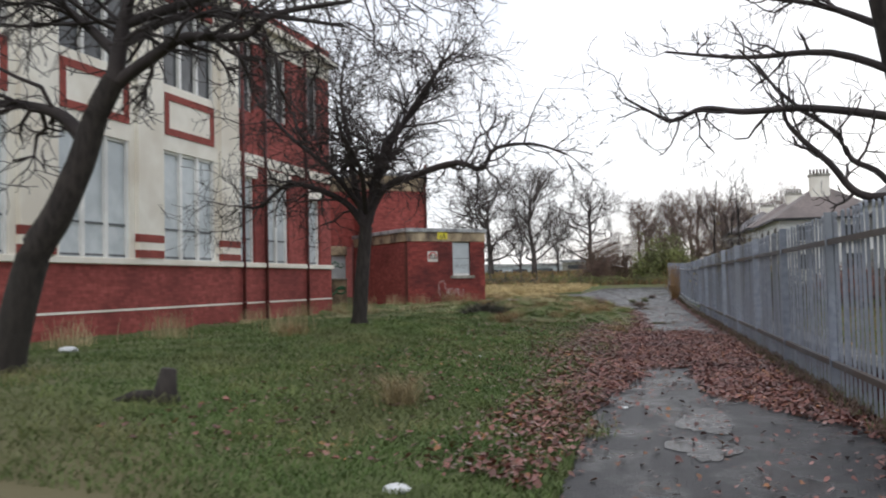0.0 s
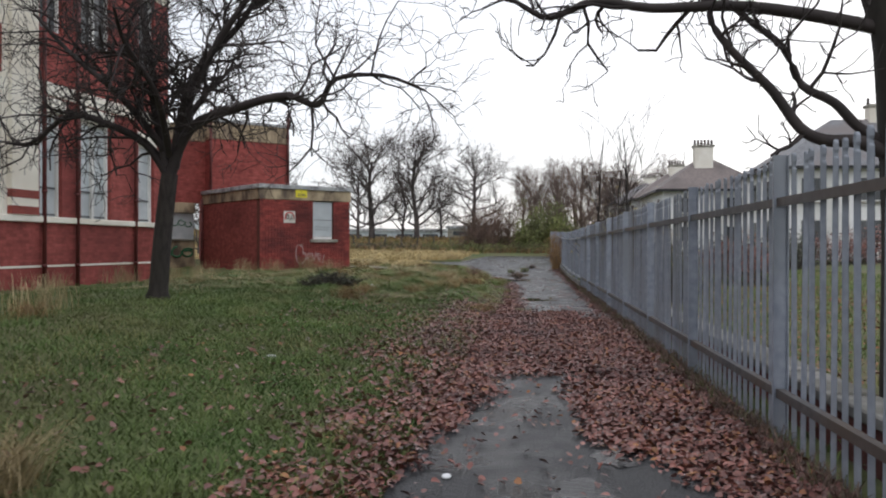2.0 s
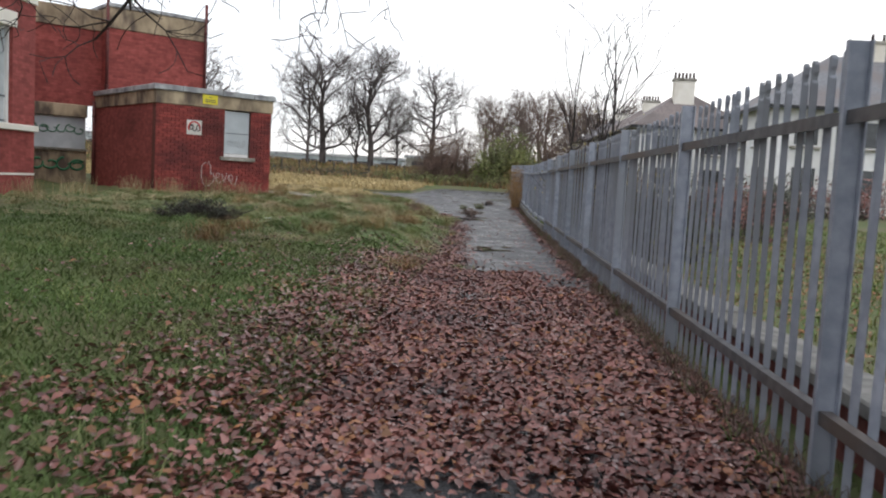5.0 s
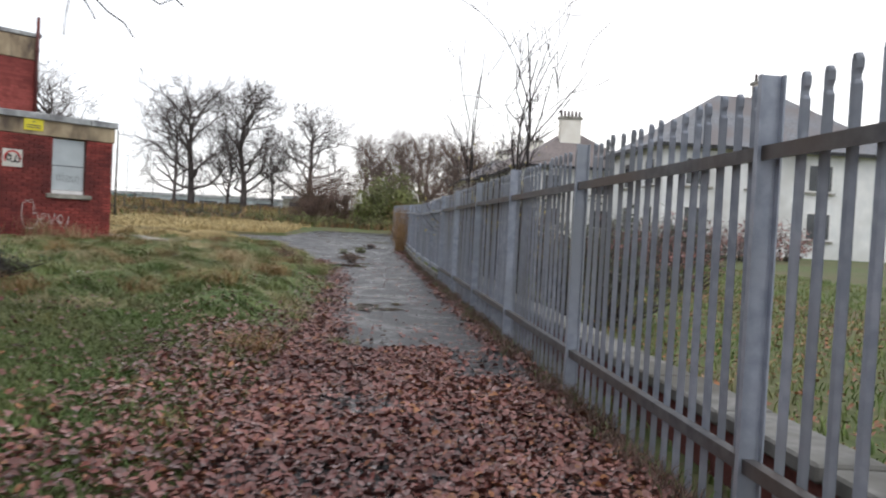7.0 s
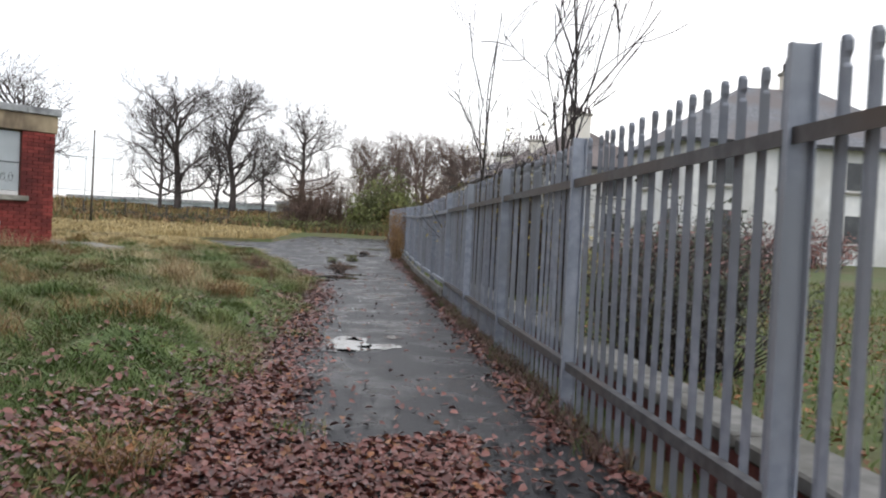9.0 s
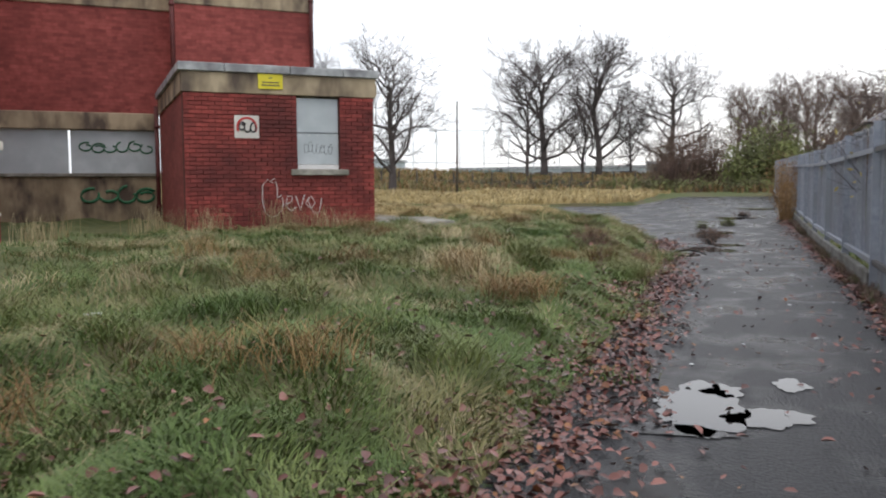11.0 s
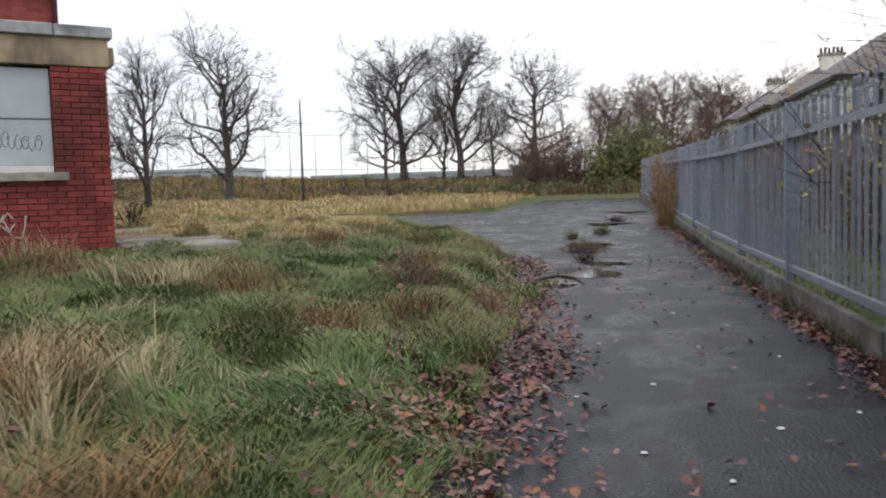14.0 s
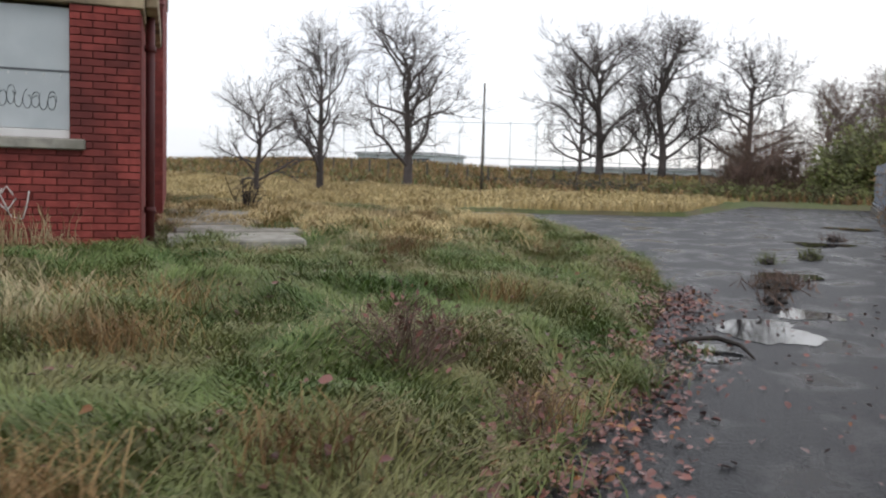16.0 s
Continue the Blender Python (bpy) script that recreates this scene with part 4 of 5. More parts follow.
# ---- white rendered houses with hipped roofs ----
def house(x0, x1, y0, y1, z0, eave, ridge, roof_m, seed, chimneys, pots=6):
    t = thing("house", pose(0, 0, 0), "white rendered two-storey house with hipped slate roof", "house", "houses beyond the fence")
    part("wall", box(x0, x1, y0, y1, z0 - 0.4, eave), M_white, t)
    o = 0.35
    X0, X1, Y0, Y1 = x0 - o, x1 + o, y0 - o, y1 + o
    if X1 - X0 > Y1 - Y0:
        k = (Y1 - Y0) / 2
        R = [(X0 + k, (Y0 + Y1) / 2), (X1 - k, (Y0 + Y1) / 2)]
    else:
        k = (X1 - X0) / 2
        R = [((X0 + X1) / 2, Y0 + k), ((X0 + X1) / 2, Y1 - k)]
    bm = bmesh.new()
    b = [bm.verts.new(v) for v in ((X0, Y0, eave), (X1, Y0, eave), (X1, Y1, eave), (X0, Y1, eave))]
    r = [bm.verts.new((*R[0], ridge)), bm.verts.new((*R[1], ridge))]
    if X1 - X0 > Y1 - Y0:
        fs = [(b[0], b[1], r[1], r[0]), (b[1], b[2], r[1]), (b[2], b[3], r[0], r[1]), (b[3], b[0], r[0])]
    else:
        fs = [(b[0], b[1], r[0]), (b[1], b[2], r[1], r[0]), (b[2], b[3], r[1]), (b[3], b[0], r[0], r[1])]
    for f in fs:
        bm.faces.new(f)
    bm.faces.new((b[3], b[2], b[1], b[0]))
    part("roof", bm, roof_m, t, "weathered hipped slate roof")
    bm = bmesh.new()
    add_box(bm, X0 - 0.06, X1 + 0.06, Y0 - 0.08, Y0 - 0.005, eave - 0.12, eave + 0.02)
    add_box(bm, X0 - 0.08, X0 - 0.005, Y0, Y1, eave - 0.12, eave + 0.02)
    part("gutter", bm, M_black, t, "dark gutter")
    for cx, cy, top in chimneys:
        c = part("chimney", box(cx - 0.55, cx + 0.55, cy - 0.3, cy + 0.3, ridge - 1.4, top, 0.02), M_cream, t, "rendered chimney stack")
        part("cap", box(cx - 0.62, cx + 0.62, cy - 0.36, cy + 0.36, top - 0.12, top + 0.03, 0.02), M_conc, c)
        for i in range(pots):
            px = cx - 0.5 + i * (1.0 / max(1, pots - 1))
            child("pot", tube("pot", [(px, cy, top + 0.03), (px, cy, top + 0.36)], [0.075, 0.06], 7, M_pot), c)

    def win(a, z, w, h, face):
        if face == "y":
            f = part("window", box(a, a + w, y0 - 0.03, y0 + 0.02, z, z + h), M_frame, t)
            part("pane", box(a + 0.07, a + w - 0.07, y0 - 0.045, y0 - 0.032, z + 0.07, z + h - 0.07), M_glass, f)
            part("sill", box(a - 0.08, a + w + 0.08, y0 - 0.12, y0 + 0.02, z - 0.08, z - 0.005), M_conc, f)
        else:
            f = part("window", box(x0 - 0.03, x0 + 0.02, a, a + w, z, z + h), M_frame, t)
            part("pane", box(x0 - 0.045, x0 - 0.032, a + 0.07, a + w - 0.07, z + 0.07, z + h - 0.07), M_glass, f)
            part("sill", box(x0 - 0.12, x0 + 0.02, a - 0.08, a + w + 0.08, z - 0.08, z - 0.005), M_conc, f)
    H = eave - z0
    for z in (z0 + 0.16 * H, z0 + 0.62 * H):
        a = x0 + 0.9
        while a < x1 - 1.6:
            win(a, z, 1.1, 0.27 * H, "y")
            a += 2.6
        a = y0 + 1.0
        while a < y1 - 1.6:
            win(a, z, 1.1, 0.27 * H, "x")
            a += 2.9
    return t


house(12.2, 22.5, 42, 49, 0.7, 5.0, 7.7, M_slate, 1, [(18.0, 45.5, 8.4)], 3)
house(8.3, 14.3, 51.5, 61.5, 0.9, 4.6, 6.9, M_rtile, 2, [(11.0, 53.5, 7.4)])
house(8.3, 14.3, 64, 74, 1.1, 4.8, 7.0, M_rtile, 3, [(11.7, 66.8, 7.5)])
house(8.3, 14.3, 78, 88, 1.6, 5.2, 7.3, M_slate, 4, [(11.8, 81.5, 7.8)])

# low brick garden wall with stone coping behind the fence
garden_wall = thing("garden_wall", pose(2.2, 0, 0), "low dark brick garden wall with pale stone coping", "wall", kind="structure")
part("brickwork", uv_boxes(box(0.04, 0.26, 1.0, 26.0, -0.1, 0.26)), M_mortar, garden_wall, "damp dark brickwork")
rg = random.Random(12)
for k in range(27):
    y = 1.0 + 0.925 * k
    part("coping_stone", box(0.0, 0.30, 0.0, 0.9, 0.0, 0.075, 0.012), M_kerb, garden_wall, "", pose(rg.uniform(-0.01, 0.01), y, 0.262 + rg.uniform(0, 0.012), rg.uniform(-0.5, 0.5), rg.uniform(-1.5, 1.5), rg.uniform(-0.8, 0.8)))

# ---- far works, pole and posts ----
for x0, x1, y, z1, m, label in [(-50, -41.5, 160, 4.6, M_teal, "long low teal industrial shed far away"), (-41, -16, 162, 4.7, M_shed, "long low pale industrial shed far away"), (-75, -60, 150, 6.2, M_shed, "pale flat-roofed works building far away"),
                                (-14, -6, 150, 5.0, M_conc, "low grey works building far away")]:
    t = thing("industrial_shed", pose(0, 0, 0), label, "building", "far industrial sheds")
    z0 = gz(x0, y) - 0.5
    part("wall", box(x0, x1, y, y + 12, z0, z1 - 0.5), m, t)
    part("roof", box(x0 - 0.3, x1 + 0.3, y - 0.4, y + 12.3, z1 - 0.498, z1), M_lead, t)
    for k in range(int((x1 - x0) / 5)):
        part("window", box(x0 + 1 + 5 * k, x0 + 4 + 5 * k, y - 0.06, y - 0.01, z1 - 1.7, z1 - 1.0), M_glass, t)
pole = thing("wooden_pole", pose(-15.1, 62, gz(-15.1, 62)), "tall thin dark wooden pole standing on the rough grass", "pole")
child("shaft", tube("shaft", [(0, 0, -0.2), (0.02, 0, 5.4)], [0.07, 0.045], 8, M_wood), pole)
cage = thing("sports_pitch_fence", pose(0, 0, 0), "tall thin mesh fence around a far sports pitch", "fence")
for k in range(15):
    x = -48 + 2.6 * k
    z = gz(x, 98)
    child("post", tube("post", [(x, 98, z - 0.2), (x, 98, z + 4.6)], [0.045, 0.045], 5, M_shed), cage)
for zr in (1.2, 4.5):
    child("rail", tube("rail", [(-48, 98, gz(-48, 98) + zr), (-11.6, 98, gz(-11.6, 98) + zr)], [0.03, 0.03], 4, M_shed), cage)
for k in range(26):
    x = -30 + 1.4 * k
    y = 72
    ob = thing("fence_post", pose(x, y, gz(x, y)), "short grey wooden fence post in the far grass", "post", "posts of the field fence")
    part("shaft", box(-0.05, 0.05, -0.05, 0.05, -0.1, 1.0, 0.01), M_wood, ob)

# concrete slabs beside the annex
for k, (lx, ly, w, d) in enumerate([(0.25, 0.2, 1.5, 1.1), (0.35, 1.5, 1.6, 1.2), (0.3, 2.9, 1.3, 1.4), (0.5, 4.6, 2.0, 2.5)]):
    ob = new("paving_slab", None)
    ob.matrix_basis = AN @ pose(lx, ly, 0.41 + 0.015 * k, 0.6, -0.8, 2 * k)
    tagged(ob, "cracked pale concrete slab sunk in the grass beside the annex", "slab", "concrete slabs", "structure")
    part("slab", box(0, w, 0, d, -0.12, 0.03, 0.02), M_conc, ob)

# mossy log, stumps, litter
brush("dark_tussock", pose(-3.65, 18.2, gz(-3.65, 18.2) - 0.03, 0, 0, 10), 0.55, 0.3, 0.34, 260, M_twig, "dark withered clump of stalks lying in the grass", 190, 0.007, 0.08, "tussock", M_evergreen, 500, 0.025)
stump = thing("tree_stump", pose(-3.5, 3.8, gz(-3.5, 3.8)), "small rotten tree stump in the grass", "stump")
child("stump_body", tube("stump_body", [(0, 0, -0.05), (0.02, 0, 0.1), (0.05, 0, 0.26)], [0.16, 0.09, 0.06], 8, M_bark), stump)
child("root", tube("root", [(0.05, 0, 0.05), (-0.2, -0.1, 0.06), (-0.42, -0.15, -0.01)], [0.06, 0.045, 0.02], 6, M_bark), stump)
g = random.Random(9)
for x, y, s in [(-1.07, 2.05, 0.06), (-7.3, 7.6, 0.11), (-2.0, 9.0, 0.05), (-0.55, 17.2, 0.03), (-4.3, 18.6, 0.05), (-3.2, 20.4, 0.05), (0.40, 21.60, 0.014), (0.70, 22.40, 0.012), (1.20, 22.80, 0.016), (0.15, 23.40, 0.012), (1.10, 24.60, 0.014), (0.60, 25.40, 0.012), (0.30, 26.60, 0.014), (0.90, 28.00, 0.016), (1.40, 26.20, 0.012), (0.80, 23.90, 0.012), (1.50, 24.90, 0.014), (0.95, 26.50, 0.010), (0.50, 24.20, 0.010), (1.25, 27.40, 0.014), (0.20, 25.10, 0.010), (0.0, 5.7, 0.025), (-2.4, 31.5, 0.06)]:
    bm = bmesh.new()
    bmesh.ops.create_icosphere(bm, subdivisions=2, radius=s)
    for v in bm.verts:
        v.co = Vector((v.co.x * 1.3, v.co.y, v.co.z * 0.45)) * (1 + 0.45 * noise.noise(v.co * 14 + Vector((x, y, 0))))
    me = bpy.data.meshes.new("litter")
    bm.to_mesh(me)
    bm.free()
    me.materials.append(M_litter)
    ob = new("litter", me)
    z = (base_z(y) if is_tarmac(x, y) else gz(x, y))
    ob.matrix_basis = pose(x, y, z + s * 0.25, 0, 0, g.uniform(0, 360))
    tagged(ob, "crumpled scrap of white litter lying on the ground", "litter", "scraps of litter")
for k, (x, y, n, r0) in enumerate([(-0.02, 34.7, 70, 0.2), (0.25, 38.6, 30, 0.12), (0.05, 33.4, 16, 0.10), (-0.3, 37.5, 16, 0.10), (0.6, 43.0, 24, 0.15)]):
    t = thing("weed_clump", pose(x, y, base_z(y)), "clump of dark weeds and debris growing through the tarmac", "weeds")
    bm = bmesh.new()
    bmesh.ops.create_icosphere(bm, subdivisions=3, radius=1.0)
    for v in bm.verts:
        v.co = Vector((v.co.x * r0, v.co.y * r0 * 1.9, v.co.z * 0.09)) * (1 + 0.5 * noise.noise(v.co * 2.3 + Vector((x, y, 0))))
    part("dirt", bm, M_bark, t, "heap of wet soil and rotten leaves")
    V, F = [], []
    for i in range(n * 3):
        a, r = g.uniform(0, 6.3), abs(g.gauss(0, r0))
        p = Vector((r * math.cos(a), r * 1.8 * math.sin(a), 0))
        tube_into(V, F, [p, p + Vector((g.gauss(0, 0.08), g.gauss(0, 0.08), g.uniform(0.04, 0.22)))], [0.008, 0.002], 3)
    child("growth", raw("growth", V, F, M_brush if k % 2 == 0 else M_green), t)["kind"] = "stuff"
stick = thing("fallen_branch", pose(-0.19, 30.35, 0.012), "curved dead branch lying in the puddle", "branch")
child("stem", tube("stem", [(-0.30, -0.1, 0), (-0.2, 0.12, 0.03), (0.0, 0.2, 0.05), (0.18, 0.1, 0.03), (0.30, -0.2, 0)], [0.008, 0.018, 0.02, 0.016, 0.008], 6, M_bark), stick)
brush("dead_stalks", pose(-1.35, 27.8, gz(-1.35, 27.8) - 0.02), 0.28, 0.22, 0.42, 90, M_brush, "dead brown dock stalks standing in the grass", 201, 0.005, 0.07, "weeds", M_leaf, 120, 0.02)
brush("dead_stalks", pose(-0.62, 27.6, gz(-0.62, 27.6) - 0.02), 0.22, 0.22, 0.3, 60, M_brush, "dead brown dock stalks standing in the grass", 202, 0.004, 0.06, "weeds", M_leaf, 60, 0.02)
brush("dead_stalks", pose(-9.6, 37.0, gz(-9.6, 37.0) - 0.02), 0.14, 0.14, 1.15, 26, M_twig, "thin bare shoots beside the concrete slabs", 203, 0.014, 0.12, "weeds")
brush("dead_stalks", pose(-0.75, 25.0, gz(-0.75, 25.0) - 0.02), 0.16, 0.2, 0.4, 6, M_brush, "dead brown dock stalks standing in the grass", 204, 0.005, 0.08, "weeds")


# ---- grass, straw and fallen leaves ----
def comb(x, y):
    """The way the grass is laid over at a spot, in radians: it changes from clump to clump."""
    return 2.6 * np.sin(1.9 * x + 0.8 * y) + 2.2 * np.sin(2.4 * y - 1.3 * x + 1.0) + 1.5 * np.sin(4.3 * x + 3.1 * y)


def blades(name, pos, h, width, lean, material, label, rs, lay=0.0):
    """Bent tapering blades from arrays of foot points and heights, all in one mesh; lay combs them into swathes."""
    n = len(pos)
    a = rs.uniform(0, 2 * np.pi, n)
    b = rs.uniform(0, 2 * np.pi, n)
    if lay:
        b = comb(pos[:, 0], pos[:, 1]) + rs.normal(0, lay, n)
        a = b + np.pi / 2 + rs.normal(0, 0.5, n)
    side = np.c_[np.cos(a), np.sin(a), np.zeros(n)]
    reach = (h * lean * rs.uniform(0.4, 1.2, n))[:, None]
    out_d = np.c_[np.cos(b), np.sin(b), np.zeros(n)] * reach
    up = np.c_[np.zeros(n), np.zeros(n), h]
    w = (width * rs.uniform(0.7, 1.3, n))[:, None]
    co = np.empty((n, 7, 3))
    co[:, 0], co[:, 1] = pos - side * w, pos + side * w
    low = pos + up * 0.55 + out_d * 0.22
    co[:, 2], co[:, 3] = low + side * w * 0.85, low - side * w * 0.85
    mid = pos + up * 0.85 + out_d * 0.6
    co[:, 4], co[:, 5] = mid + side * w * 0.55, mid - side * w * 0.55
    co[:, 6] = pos + up * (0.95 - 0.30 * min(1.0, lean)) + out_d
    base = (np.arange(n) * 7)[:, None]
    idx = np.c_[base + [0, 1, 2, 3], base + [3, 2, 4, 5], base + [5, 4, 6]].ravel()
    me = arrays(name, co.reshape(-1, 3), idx, np.tile([4, 4, 3], n), material)
    return tagged(new(name, me), label, "grass", kind="stuff")


def on_lawn(x, y):
    if y < 45:
        if x > edge_x(y) + 0.03:
            return False
        # school, annex and hall footprints
        if x < -10.75 + 0.06 * (y - 26.65) and y < 27.5:
            return False
        dx, dy = x + 5.94, y - 30.67
        lx, ly = dx * 0.7314 + dy * 0.682, -dx * 0.682 + dy * 0.7314
        return not (ly > -0.03 and lx < 0.12)
    return not is_tarmac(x, y)


rs = np.random.RandomState(5)


def scatter(n, fx, fy, keep=on_lawn):
    out = []
    while len(out) < n:
        y = fy()
        x = fx(y)
        if keep(x, y):
            out.append((x, y, ground_z(x, y) - 0.01))
    return np.array(out)


P = scatter(110000, lambda y: edge_x(y) - abs(rs.normal(0, 3.0)), lambda: rs.uniform(1.5, 19))
blades("lawn_grass", P, rs.uniform(0.03, 0.075, len(P)), 0.0048, 1.3, M_lawn, "short damp green lawn grass", rs)
P = scatter(40000, lambda y: edge_x(y) - rs.uniform(0, 12), lambda: rs.uniform(6, 41))
blades("lawn_grass", P, rs.uniform(0.04, 0.10, len(P)), 0.007, 1.3, M_lawn, "short damp green lawn grass", rs)
P = scatter(120000, lambda y: edge_x(y) + 0.05 - abs(rs.normal(0, 2.4)), lambda: rs.uniform(17.5, 31))
blades("bank_grass", P, rs.uniform(0.035, 0.105, len(P)), 0.0030, 1.9, M_grass, "long unkempt grass on the bank beside the path", rs, 0.55)
P = scatter(60000, lambda y: edge_x(y) - abs(rs.normal(0, 4.0)), lambda: rs.uniform(24, 42))
blades("bank_grass", P, rs.uniform(0.04, 0.12, len(P)), 0.0050, 1.6, M_grass, "long unkempt grass on the bank beside the path", rs, 0.6)
P = scatter(44000, lambda y: edge_x(y) - rs.uniform(0, 1) * 9, lambda: rs.uniform(17, 43), lambda x, y: on_lawn(x, y) and noise.noise((x * 0.8, y * 0.8, 21)) + rs.uniform(-0.2, 0.2) > 0.16 - 0.3 * smooth01(27, 36, y))
blades("dry_grass", P, rs.uniform(0.05, 0.12, len(P)), 0.0028, 2.2, M_dry, "dry straw-coloured grass among the green", rs, 0.4)
P = scatter(60000, lambda y: rs.uniform(-42, -3.2), lambda: rs.uniform(45.5, 64), lambda x, y: on_lawn(x, y) and noise.noise((x * 0.35, y * 0.35, 8)) + rs.uniform(-0.5, 0.5) > -0.1)
D = scatter(26000, lambda y: edge_x(min(y, 38)) - 1.6 - abs(rs.normal(0, 5.0)), lambda: rs.uniform(33, 42), lambda x, y: on_lawn(x, y) and noise.noise((x * 0.5, y * 0.5, 23)) + rs.uniform(-0.25, 0.25) > 0.0)
blades("dry_grass", D, rs.uniform(0.08, 0.22, len(D)), 0.0055, 1.1, M_yel, "pale dry grass at the far side of the bank", rs, 0.6)
tall = np.array([0.55 + 0.9 * max(0.0, noise.noise((p[0] * 0.5, p[1] * 0.5, 2)) + 0.25) for p in P])
blades("yellow_grass", P, rs.uniform(0.15, 0.42, len(P)) * tall, 0.016, 0.7, M_yel, "pale yellow long dry grass beyond the path", rs)
P = scatter(26000, lambda y: rs.uniform(-50, 3), lambda: rs.uniform(63, 95), lambda x, y: True)
blades("far_grass", P[:10000], rs.uniform(0.2, 0.5, 10000), 0.03, 0.7, M_green, "rough olive grass on the far bank", rs)
blades("far_grass", P[10000:], rs.uniform(0.2, 0.6, len(P) - 10000), 0.03, 0.7, M_rust, "withered brown grass on the far bank", rs)
P = scatter(36000, lambda y: rs.uniform(2.15, 11), lambda: rs.uniform(6, 34), lambda x, y: True)
blades("garden_grass", P, rs.uniform(0.05, 0.12, len(P)), 0.008, 0.7, M_grass, "garden grass behind the fence", rs)

# tussocks: tufts of long blades round their own centres
def tufts(name, centres, per, hmin, hmax, material, label, spread=0.12, lean=0.9, width=0.0034, lay=0.0):
    c = np.repeat(np.array(centres), per, axis=0)
    n = len(c)
    off = rs.normal(0, spread, (n, 2))
    pos = np.c_[c[:, :2] + off, c[:, 2]]
    blades(name, pos, rs.uniform(hmin, hmax, n), width, lean, material, label, rs, lay)


def centres(n, fx, fy):
    return scatter(n, fx, fy)


tufts("grass_tussocks", centres(170, lambda y: edge_x(y) - rs.uniform(0.0, 5), lambda: rs.uniform(18, 41)), 150, 0.07, 0.17, M_grass, "tall green grass tussocks on the bank", 0.12, 1.5, 0.0028)
tufts("grass_tussocks", [(x, y, ground_z(x, y)) for x, y in [(-0.62, 26.1), (-0.55, 25.8), (-0.5, 28.9), (-1.6, 25.2), (-2.2, 24.4)]], 420, 0.14, 0.28, M_grass, "tall green grass tussocks on the bank", 0.11, 1.4, 0.0026)
tufts("straw_tussocks", centres(70, lambda y: edge_x(y) - rs.uniform(0.0, 8), lambda: rs.uniform(19, 42)), 110, 0.08, 0.2, M_dry, "tall straw grass tussocks on the bank", 0.12, 1.7, 0.0024, lay=0.7)
hand = [(-5.3, 10.4), (-1.0, 22.65), (-0.95, 22.9), (-1.1, 22.5), (-1.75, 23.45), (-1.85, 23.7), (-0.64, 27.8), (-3.45, 31.7), (-1.9, 18.4), (-2.8, 17.6), (-1.2, 19.6), (-1.3, 25.6), (-1.0, 26.4)]
tufts("rusty_tussocks", [(x, y, ground_z(x, y)) for x, y in hand] + list(centres(22, lambda y: edge_x(y) - rs.uniform(0.2, 4.5), lambda: rs.uniform(15, 38))), 190, 0.09, 0.27, M_rust, "rust-coloured withered grass tufts", 0.12, 1.25, 0.0024)
tufts("straw_tussocks", [(x, y, ground_z(x, y)) for x, y in [(-1.75, 23.6), (-1.6, 23.3), (-2.1, 23.9), (-6.3, 36.6), (-6.8, 37.2), (-6.0, 36.0), (-2.9, 26.9), (-3.6, 27.3)]], 200, 0.10, 0.32, M_dry, "tall pale straw tufts leaning on the bank", 0.18, 1.3, 0.0024, lay=0.5)
tufts("straw_tussocks", [(x, y, ground_z(x, y)) for x, y in [(-5.9, 11.6), (-7.4, 10.2), (-8.2, 8.8), (-7.9, 28.2), (-7.0, 29.0), (-6.4, 29.6), (-8.8, 28.0), (-9.6, 26.2), (-9.9, 24.5), (-10.1, 22.0), (-10.3, 19.0)]], 160, 0.2, 0.6, M_dry, "tall dead straw stalks by the walls", 0.22, 0.4)
tufts("straw_tussocks", [(x, y, ground_z(x, y)) for x, y in [(-1.86, 4.75), (-1.80, 4.65), (-1.9, 4.85)]], 150, 0.12, 0.34, M_dry, "tangled straw tuft standing in the lawn", 0.07, 1.3, 0.0024)
tufts("lawn_tufts", centres(210, lambda y: edge_x(y) - rs.uniform(0.2, 5.5), lambda: rs.uniform(2.5, 17)), 70, 0.05, 0.14, M_grass, "longer green tufts in the lawn", 0.13, 1.3, 0.0026)
foot = [(rs.uniform(1.84, 1.97), y, base_z(y)) for y in np.arange(1.5, 40, 0.10) if noise.noise((0, y * 0.9, 31)) > -0.25]
tufts("fence_weeds", foot, 26, 0.04, 0.15, M_brush, "withered brown weeds along the foot of the fence", 0.05, 0.9, 0.003)
tufts("fence_weeds", foot[::4], 22, 0.04, 0.14, M_lawn, "green weeds along the foot of the fence", 0.06, 0.9, 0.003)
tufts("verge_grass", [(x, y, base_z(y)) for x, y in [(-0.3, 4.6), (-0.4, 4.9), (-0.2, 4.3), (-0.1, 23.4), (-0.15, 24.0), (0.0, 21.0), (-0.3, 30.2), (0.3, 17.0)]], 70, 0.03, 0.10, M_grass, "small green grass tufts on the tarmac edge", 0.09)


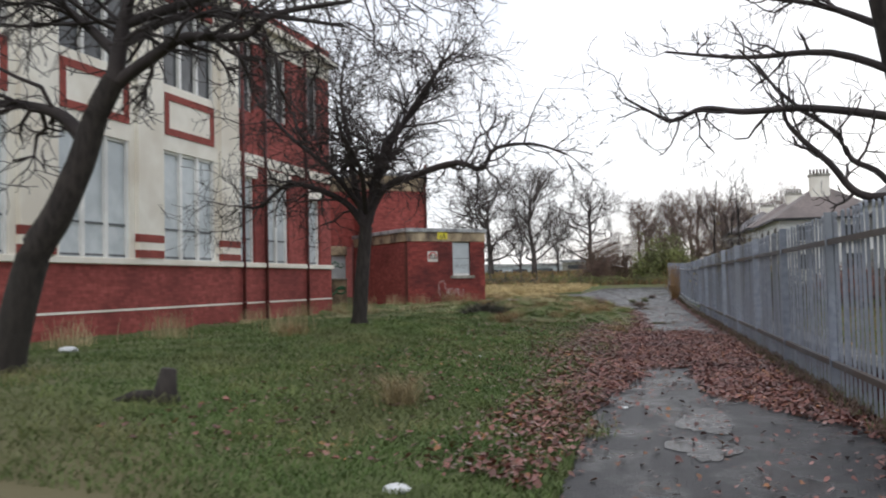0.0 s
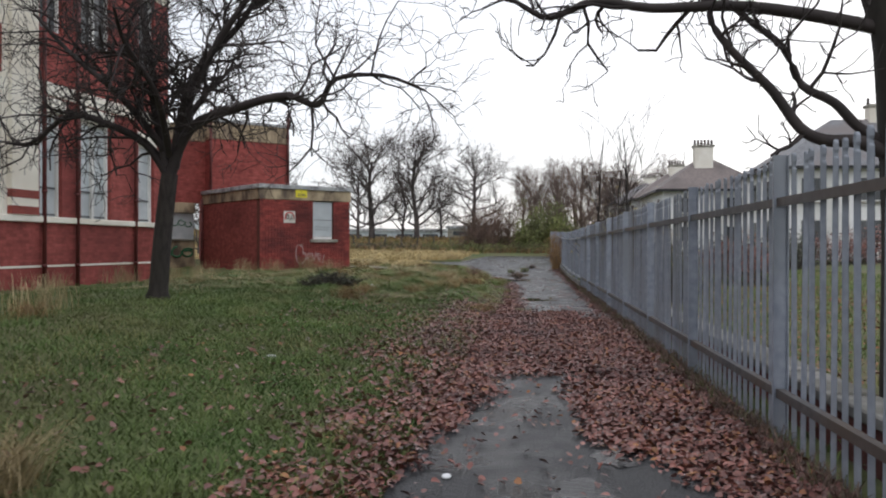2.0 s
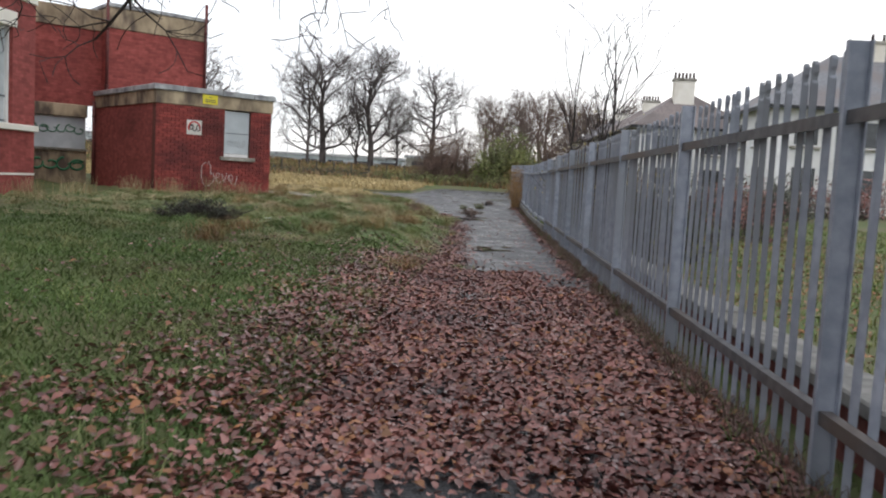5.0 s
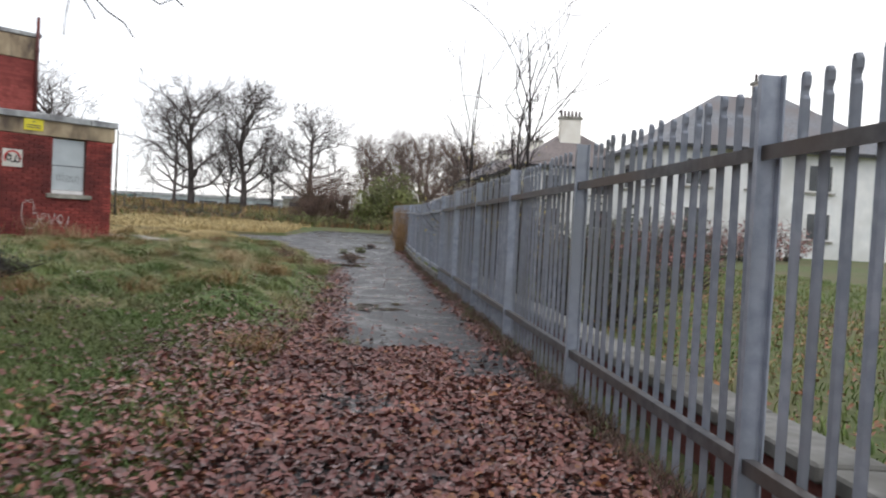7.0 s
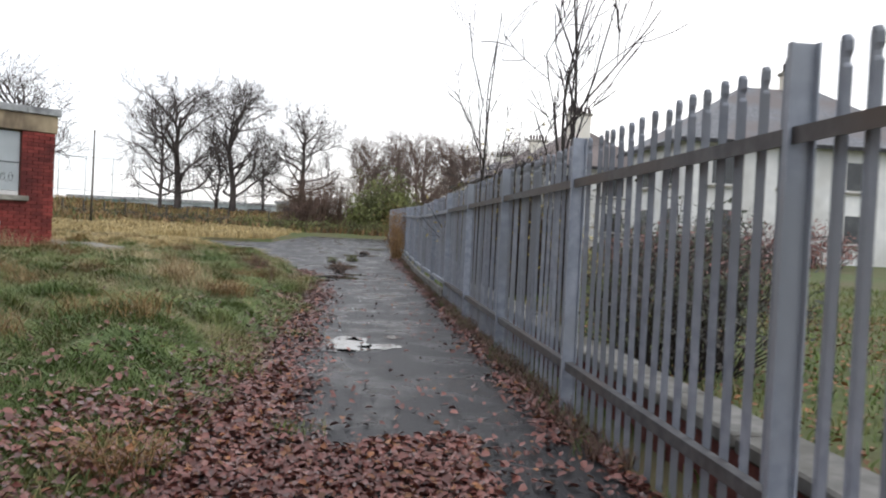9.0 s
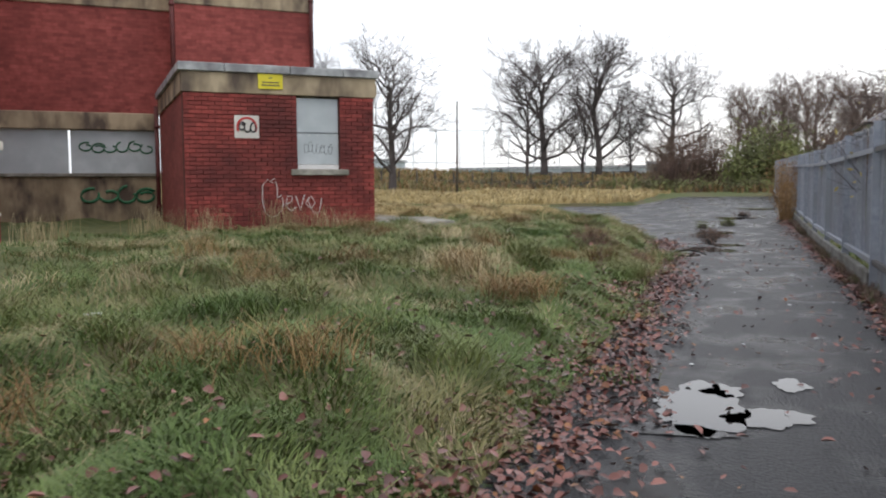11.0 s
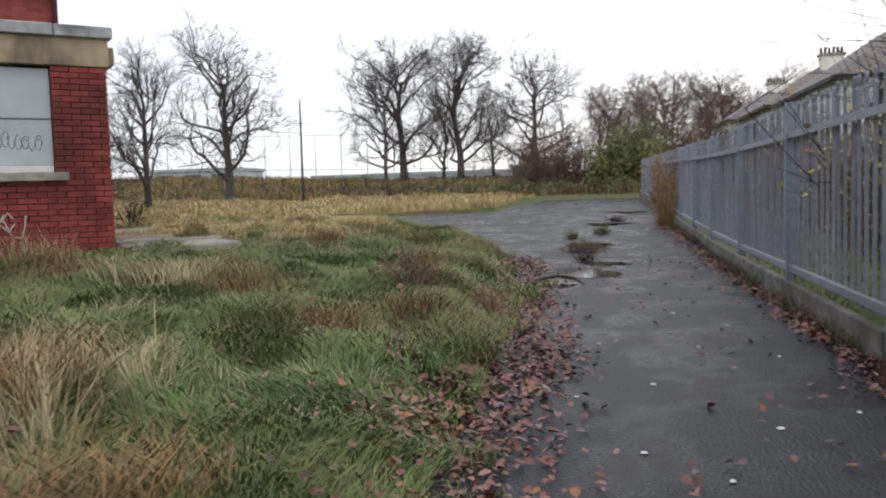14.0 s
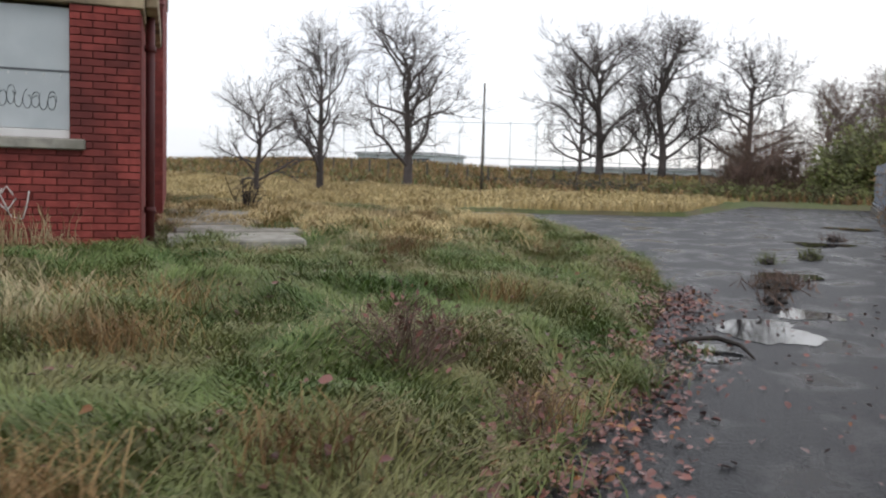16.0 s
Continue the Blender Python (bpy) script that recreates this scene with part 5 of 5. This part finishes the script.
def leaf_pile(name, pts, material, label, size=(0.013, 0.031)):
    n = len(pts)
    s = rs.uniform(*size, n)
    yaw, tilt = rs.uniform(0, 6.283, n), rs.normal(0, 0.30, n)
    u = np.c_[np.cos(yaw) * np.cos(tilt), np.sin(yaw) * np.cos(tilt), np.sin(tilt)]
    v = np.c_[-np.sin(yaw), np.cos(yaw), rs.normal(0, 0.35, n)]
    w = np.c_[np.zeros(n), np.zeros(n), np.ones(n)]
    fold = rs.uniform(0.1, 0.55, n)
    co = np.empty((n, 6, 3))
    for k, (a, b, c) in enumerate([(-1, 0, 0), (-0.35, 0.62, 1), (0.45, 0.55, 1), (1.05, 0, 0.3), (0.45, -0.55, 1), (-0.35, -0.62, 1)]):
        co[:, k] = pts + (u * a + v * b) * s[:, None] + w * (s * c * fold)[:, None]
    base = (np.arange(n) * 6)[:, None]
    idx = np.c_[base + [0, 3, 2, 1], base + [0, 5, 4, 3]].ravel()
    me = arrays(name, co.reshape(-1, 3), idx, np.tile([4, 4], n), material)
    return tagged(new(name, me), label, "leaves", kind="stuff")


def carpet(x, y):
    """How thickly leaves lie, 0 to 1."""
    e = x - edge_x(y)
    wob = 0.22 * noise.noise((x * 1.3, y * 0.8, 2)) + 0.12 * noise.noise((x * 4, y * 3, 7))
    d = 0.0
    if y < 9.9:
        bare_r = 0.82 + 0.95 * (1 - smooth01(4.6, 6.9, y)) + wob
        bare_l = -0.40 + 0.50 * smooth01(4.6, 9.0, y) + wob
        d = max(0.95 * smooth01(bare_r - 0.22, bare_r + 0.18, x), 0.8 * smooth01(-1.3, -0.4, x) * (1 - smooth01(bare_l - 0.12, bare_l + 0.2, x)), 0.95 * smooth01(9.0, 9.7, y + wob), 0.02)
    elif y < 16.9 + wob * 2:
        d = 1.0 - 0.35 * max(0.0, noise.noise((x * 1.7, y * 1.5, 12)) * 2)
        if y > 15.0 and x > 1.2 + wob * 0.6 and x < 1.85:
            d = 0.12 if y > 15.5 else 0.6
        if (x - 0.5) ** 2 + (y - 14.45) ** 2 < 0.09 + 0.1 * wob:
            d = 0.25
        if x < -0.9:
            d = 0.6 * smooth01(-2.0, -0.6, x)
    elif y < 34:
        d = max(1.0 * math.exp(-((e - 0.08) / 0.30) ** 2) * (1 - 0.6 * smooth01(26, 32, y)), 0.65 * math.exp(-((x - 1.85) / 0.14) ** 2), 0.012)
        d *= 0.9 + 2.2 * max(0, noise.noise((x, y * 0.6, 4)) + 0.25)
    else:
        d = 0.5 * math.exp(-((x - 1.8) / 0.2) ** 2)
    if e < 0 and y < 17.0:
        d = max(d * smooth01(-1.9, 0.25, e) * (0.7 + 0.9 * noise.noise((x * 2, y * 2, 15))), 0.02 if e > -3 else 0.0)
    elif e < 0:
        d = max(d, 0.05 * smooth01(-2.5, 0, e))
    return d


pts = []
while len(pts) < 78000:
    y = rs.uniform(2.4, 19) if rs.uniform() < 0.66 else rs.uniform(19, 42)
    x = rs.uniform(-3.2, 1.98)
    if rs.uniform() < carpet(x, y):
        on = is_tarmac(x, y)
        pts.append((x, y, (base_z(y) if on else ground_z(x, y) + rs.uniform(0.0, 0.05)) + 0.006 + rs.uniform(0, 0.022)))
pts = np.array(pts)
pick = rs.uniform(size=len(pts)) < 0.88
leaf_pile("fallen_leaves", pts[pick], M_leaf, "carpet of damp reddish-brown fallen leaves")
leaf_pile("fallen_leaves", pts[~pick], M_leaf_o, "scattered tawny orange fallen leaves")
pts = np.array([(x, y, ground_z(x, y) + 0.04) for x, y in zip(rs.uniform(2.55, 8, 12000), rs.uniform(4, 27, 12000))])
leaf_pile("garden_leaves", pts, M_leaf_o, "fallen leaves strewn over the garden")

# ---- bricks of the annex front, each one a piece ----
brick_me = {}


def brick_piece(w):
    k = round(w, 3)
    if k not in brick_me:
        bm = box(-w / 2, w / 2, -0.012, 0.018, -0.0325, 0.0325, 0.004)
        me = bpy.data.meshes.new("brick")
        bm.to_mesh(me)
        bm.free()
        me.materials.append(M_brick)
        brick_me[k] = me
    return brick_me[k]


rb = random.Random(2)
joined_V, joined_F = [], []
row, count = 0, 0
z = 2.80 - 0.0375
while z > 0.15:
    x = 0.0
    off = 0.1125 if row % 2 else 0.0
    first = True
    while x > -AW + 0.02:
        w = 0.1125 if first and off else 0.225
        first = False
        w = min(w, x + AW)
        cx = x - w / 2
        x -= w
        if w < 0.05:
            continue
        lo, hi = cx - w / 2, cx + w / 2
        if z > WZ0 - 0.10 and z < WZ1 + 0.02 and hi > WX0 - 0.001 and lo < WX1 + 0.001:
            if lo < WX0 - 0.05:
                hi = WX0
            elif hi > WX1 + 0.05:
                lo = WX1
            else:
                continue
            cx, w = (lo + hi) / 2, hi - lo
        m = pose(cx, 0.006 + rb.uniform(-0.003, 0.003), z, rb.uniform(-1, 1), rb.uniform(-0.6, 0.6), rb.uniform(-1, 1))
        if cx > -1.95 and count < 300:
            child("brick", brick_piece(w - 0.010), front_wall, "", m)
            count += 1
        else:
            b = len(joined_V)
            me = brick_piece(w - 0.010)
            joined_V += [m @ v.co for v in me.vertices]
            joined_F += [tuple(i + b for i in p.vertices) for p in me.polygons]
    z -= 0.075
    row += 1
child("far_bricks", raw("far_bricks", joined_V, joined_F, M_brick_s), front_wall)["kind"] = "stuff"
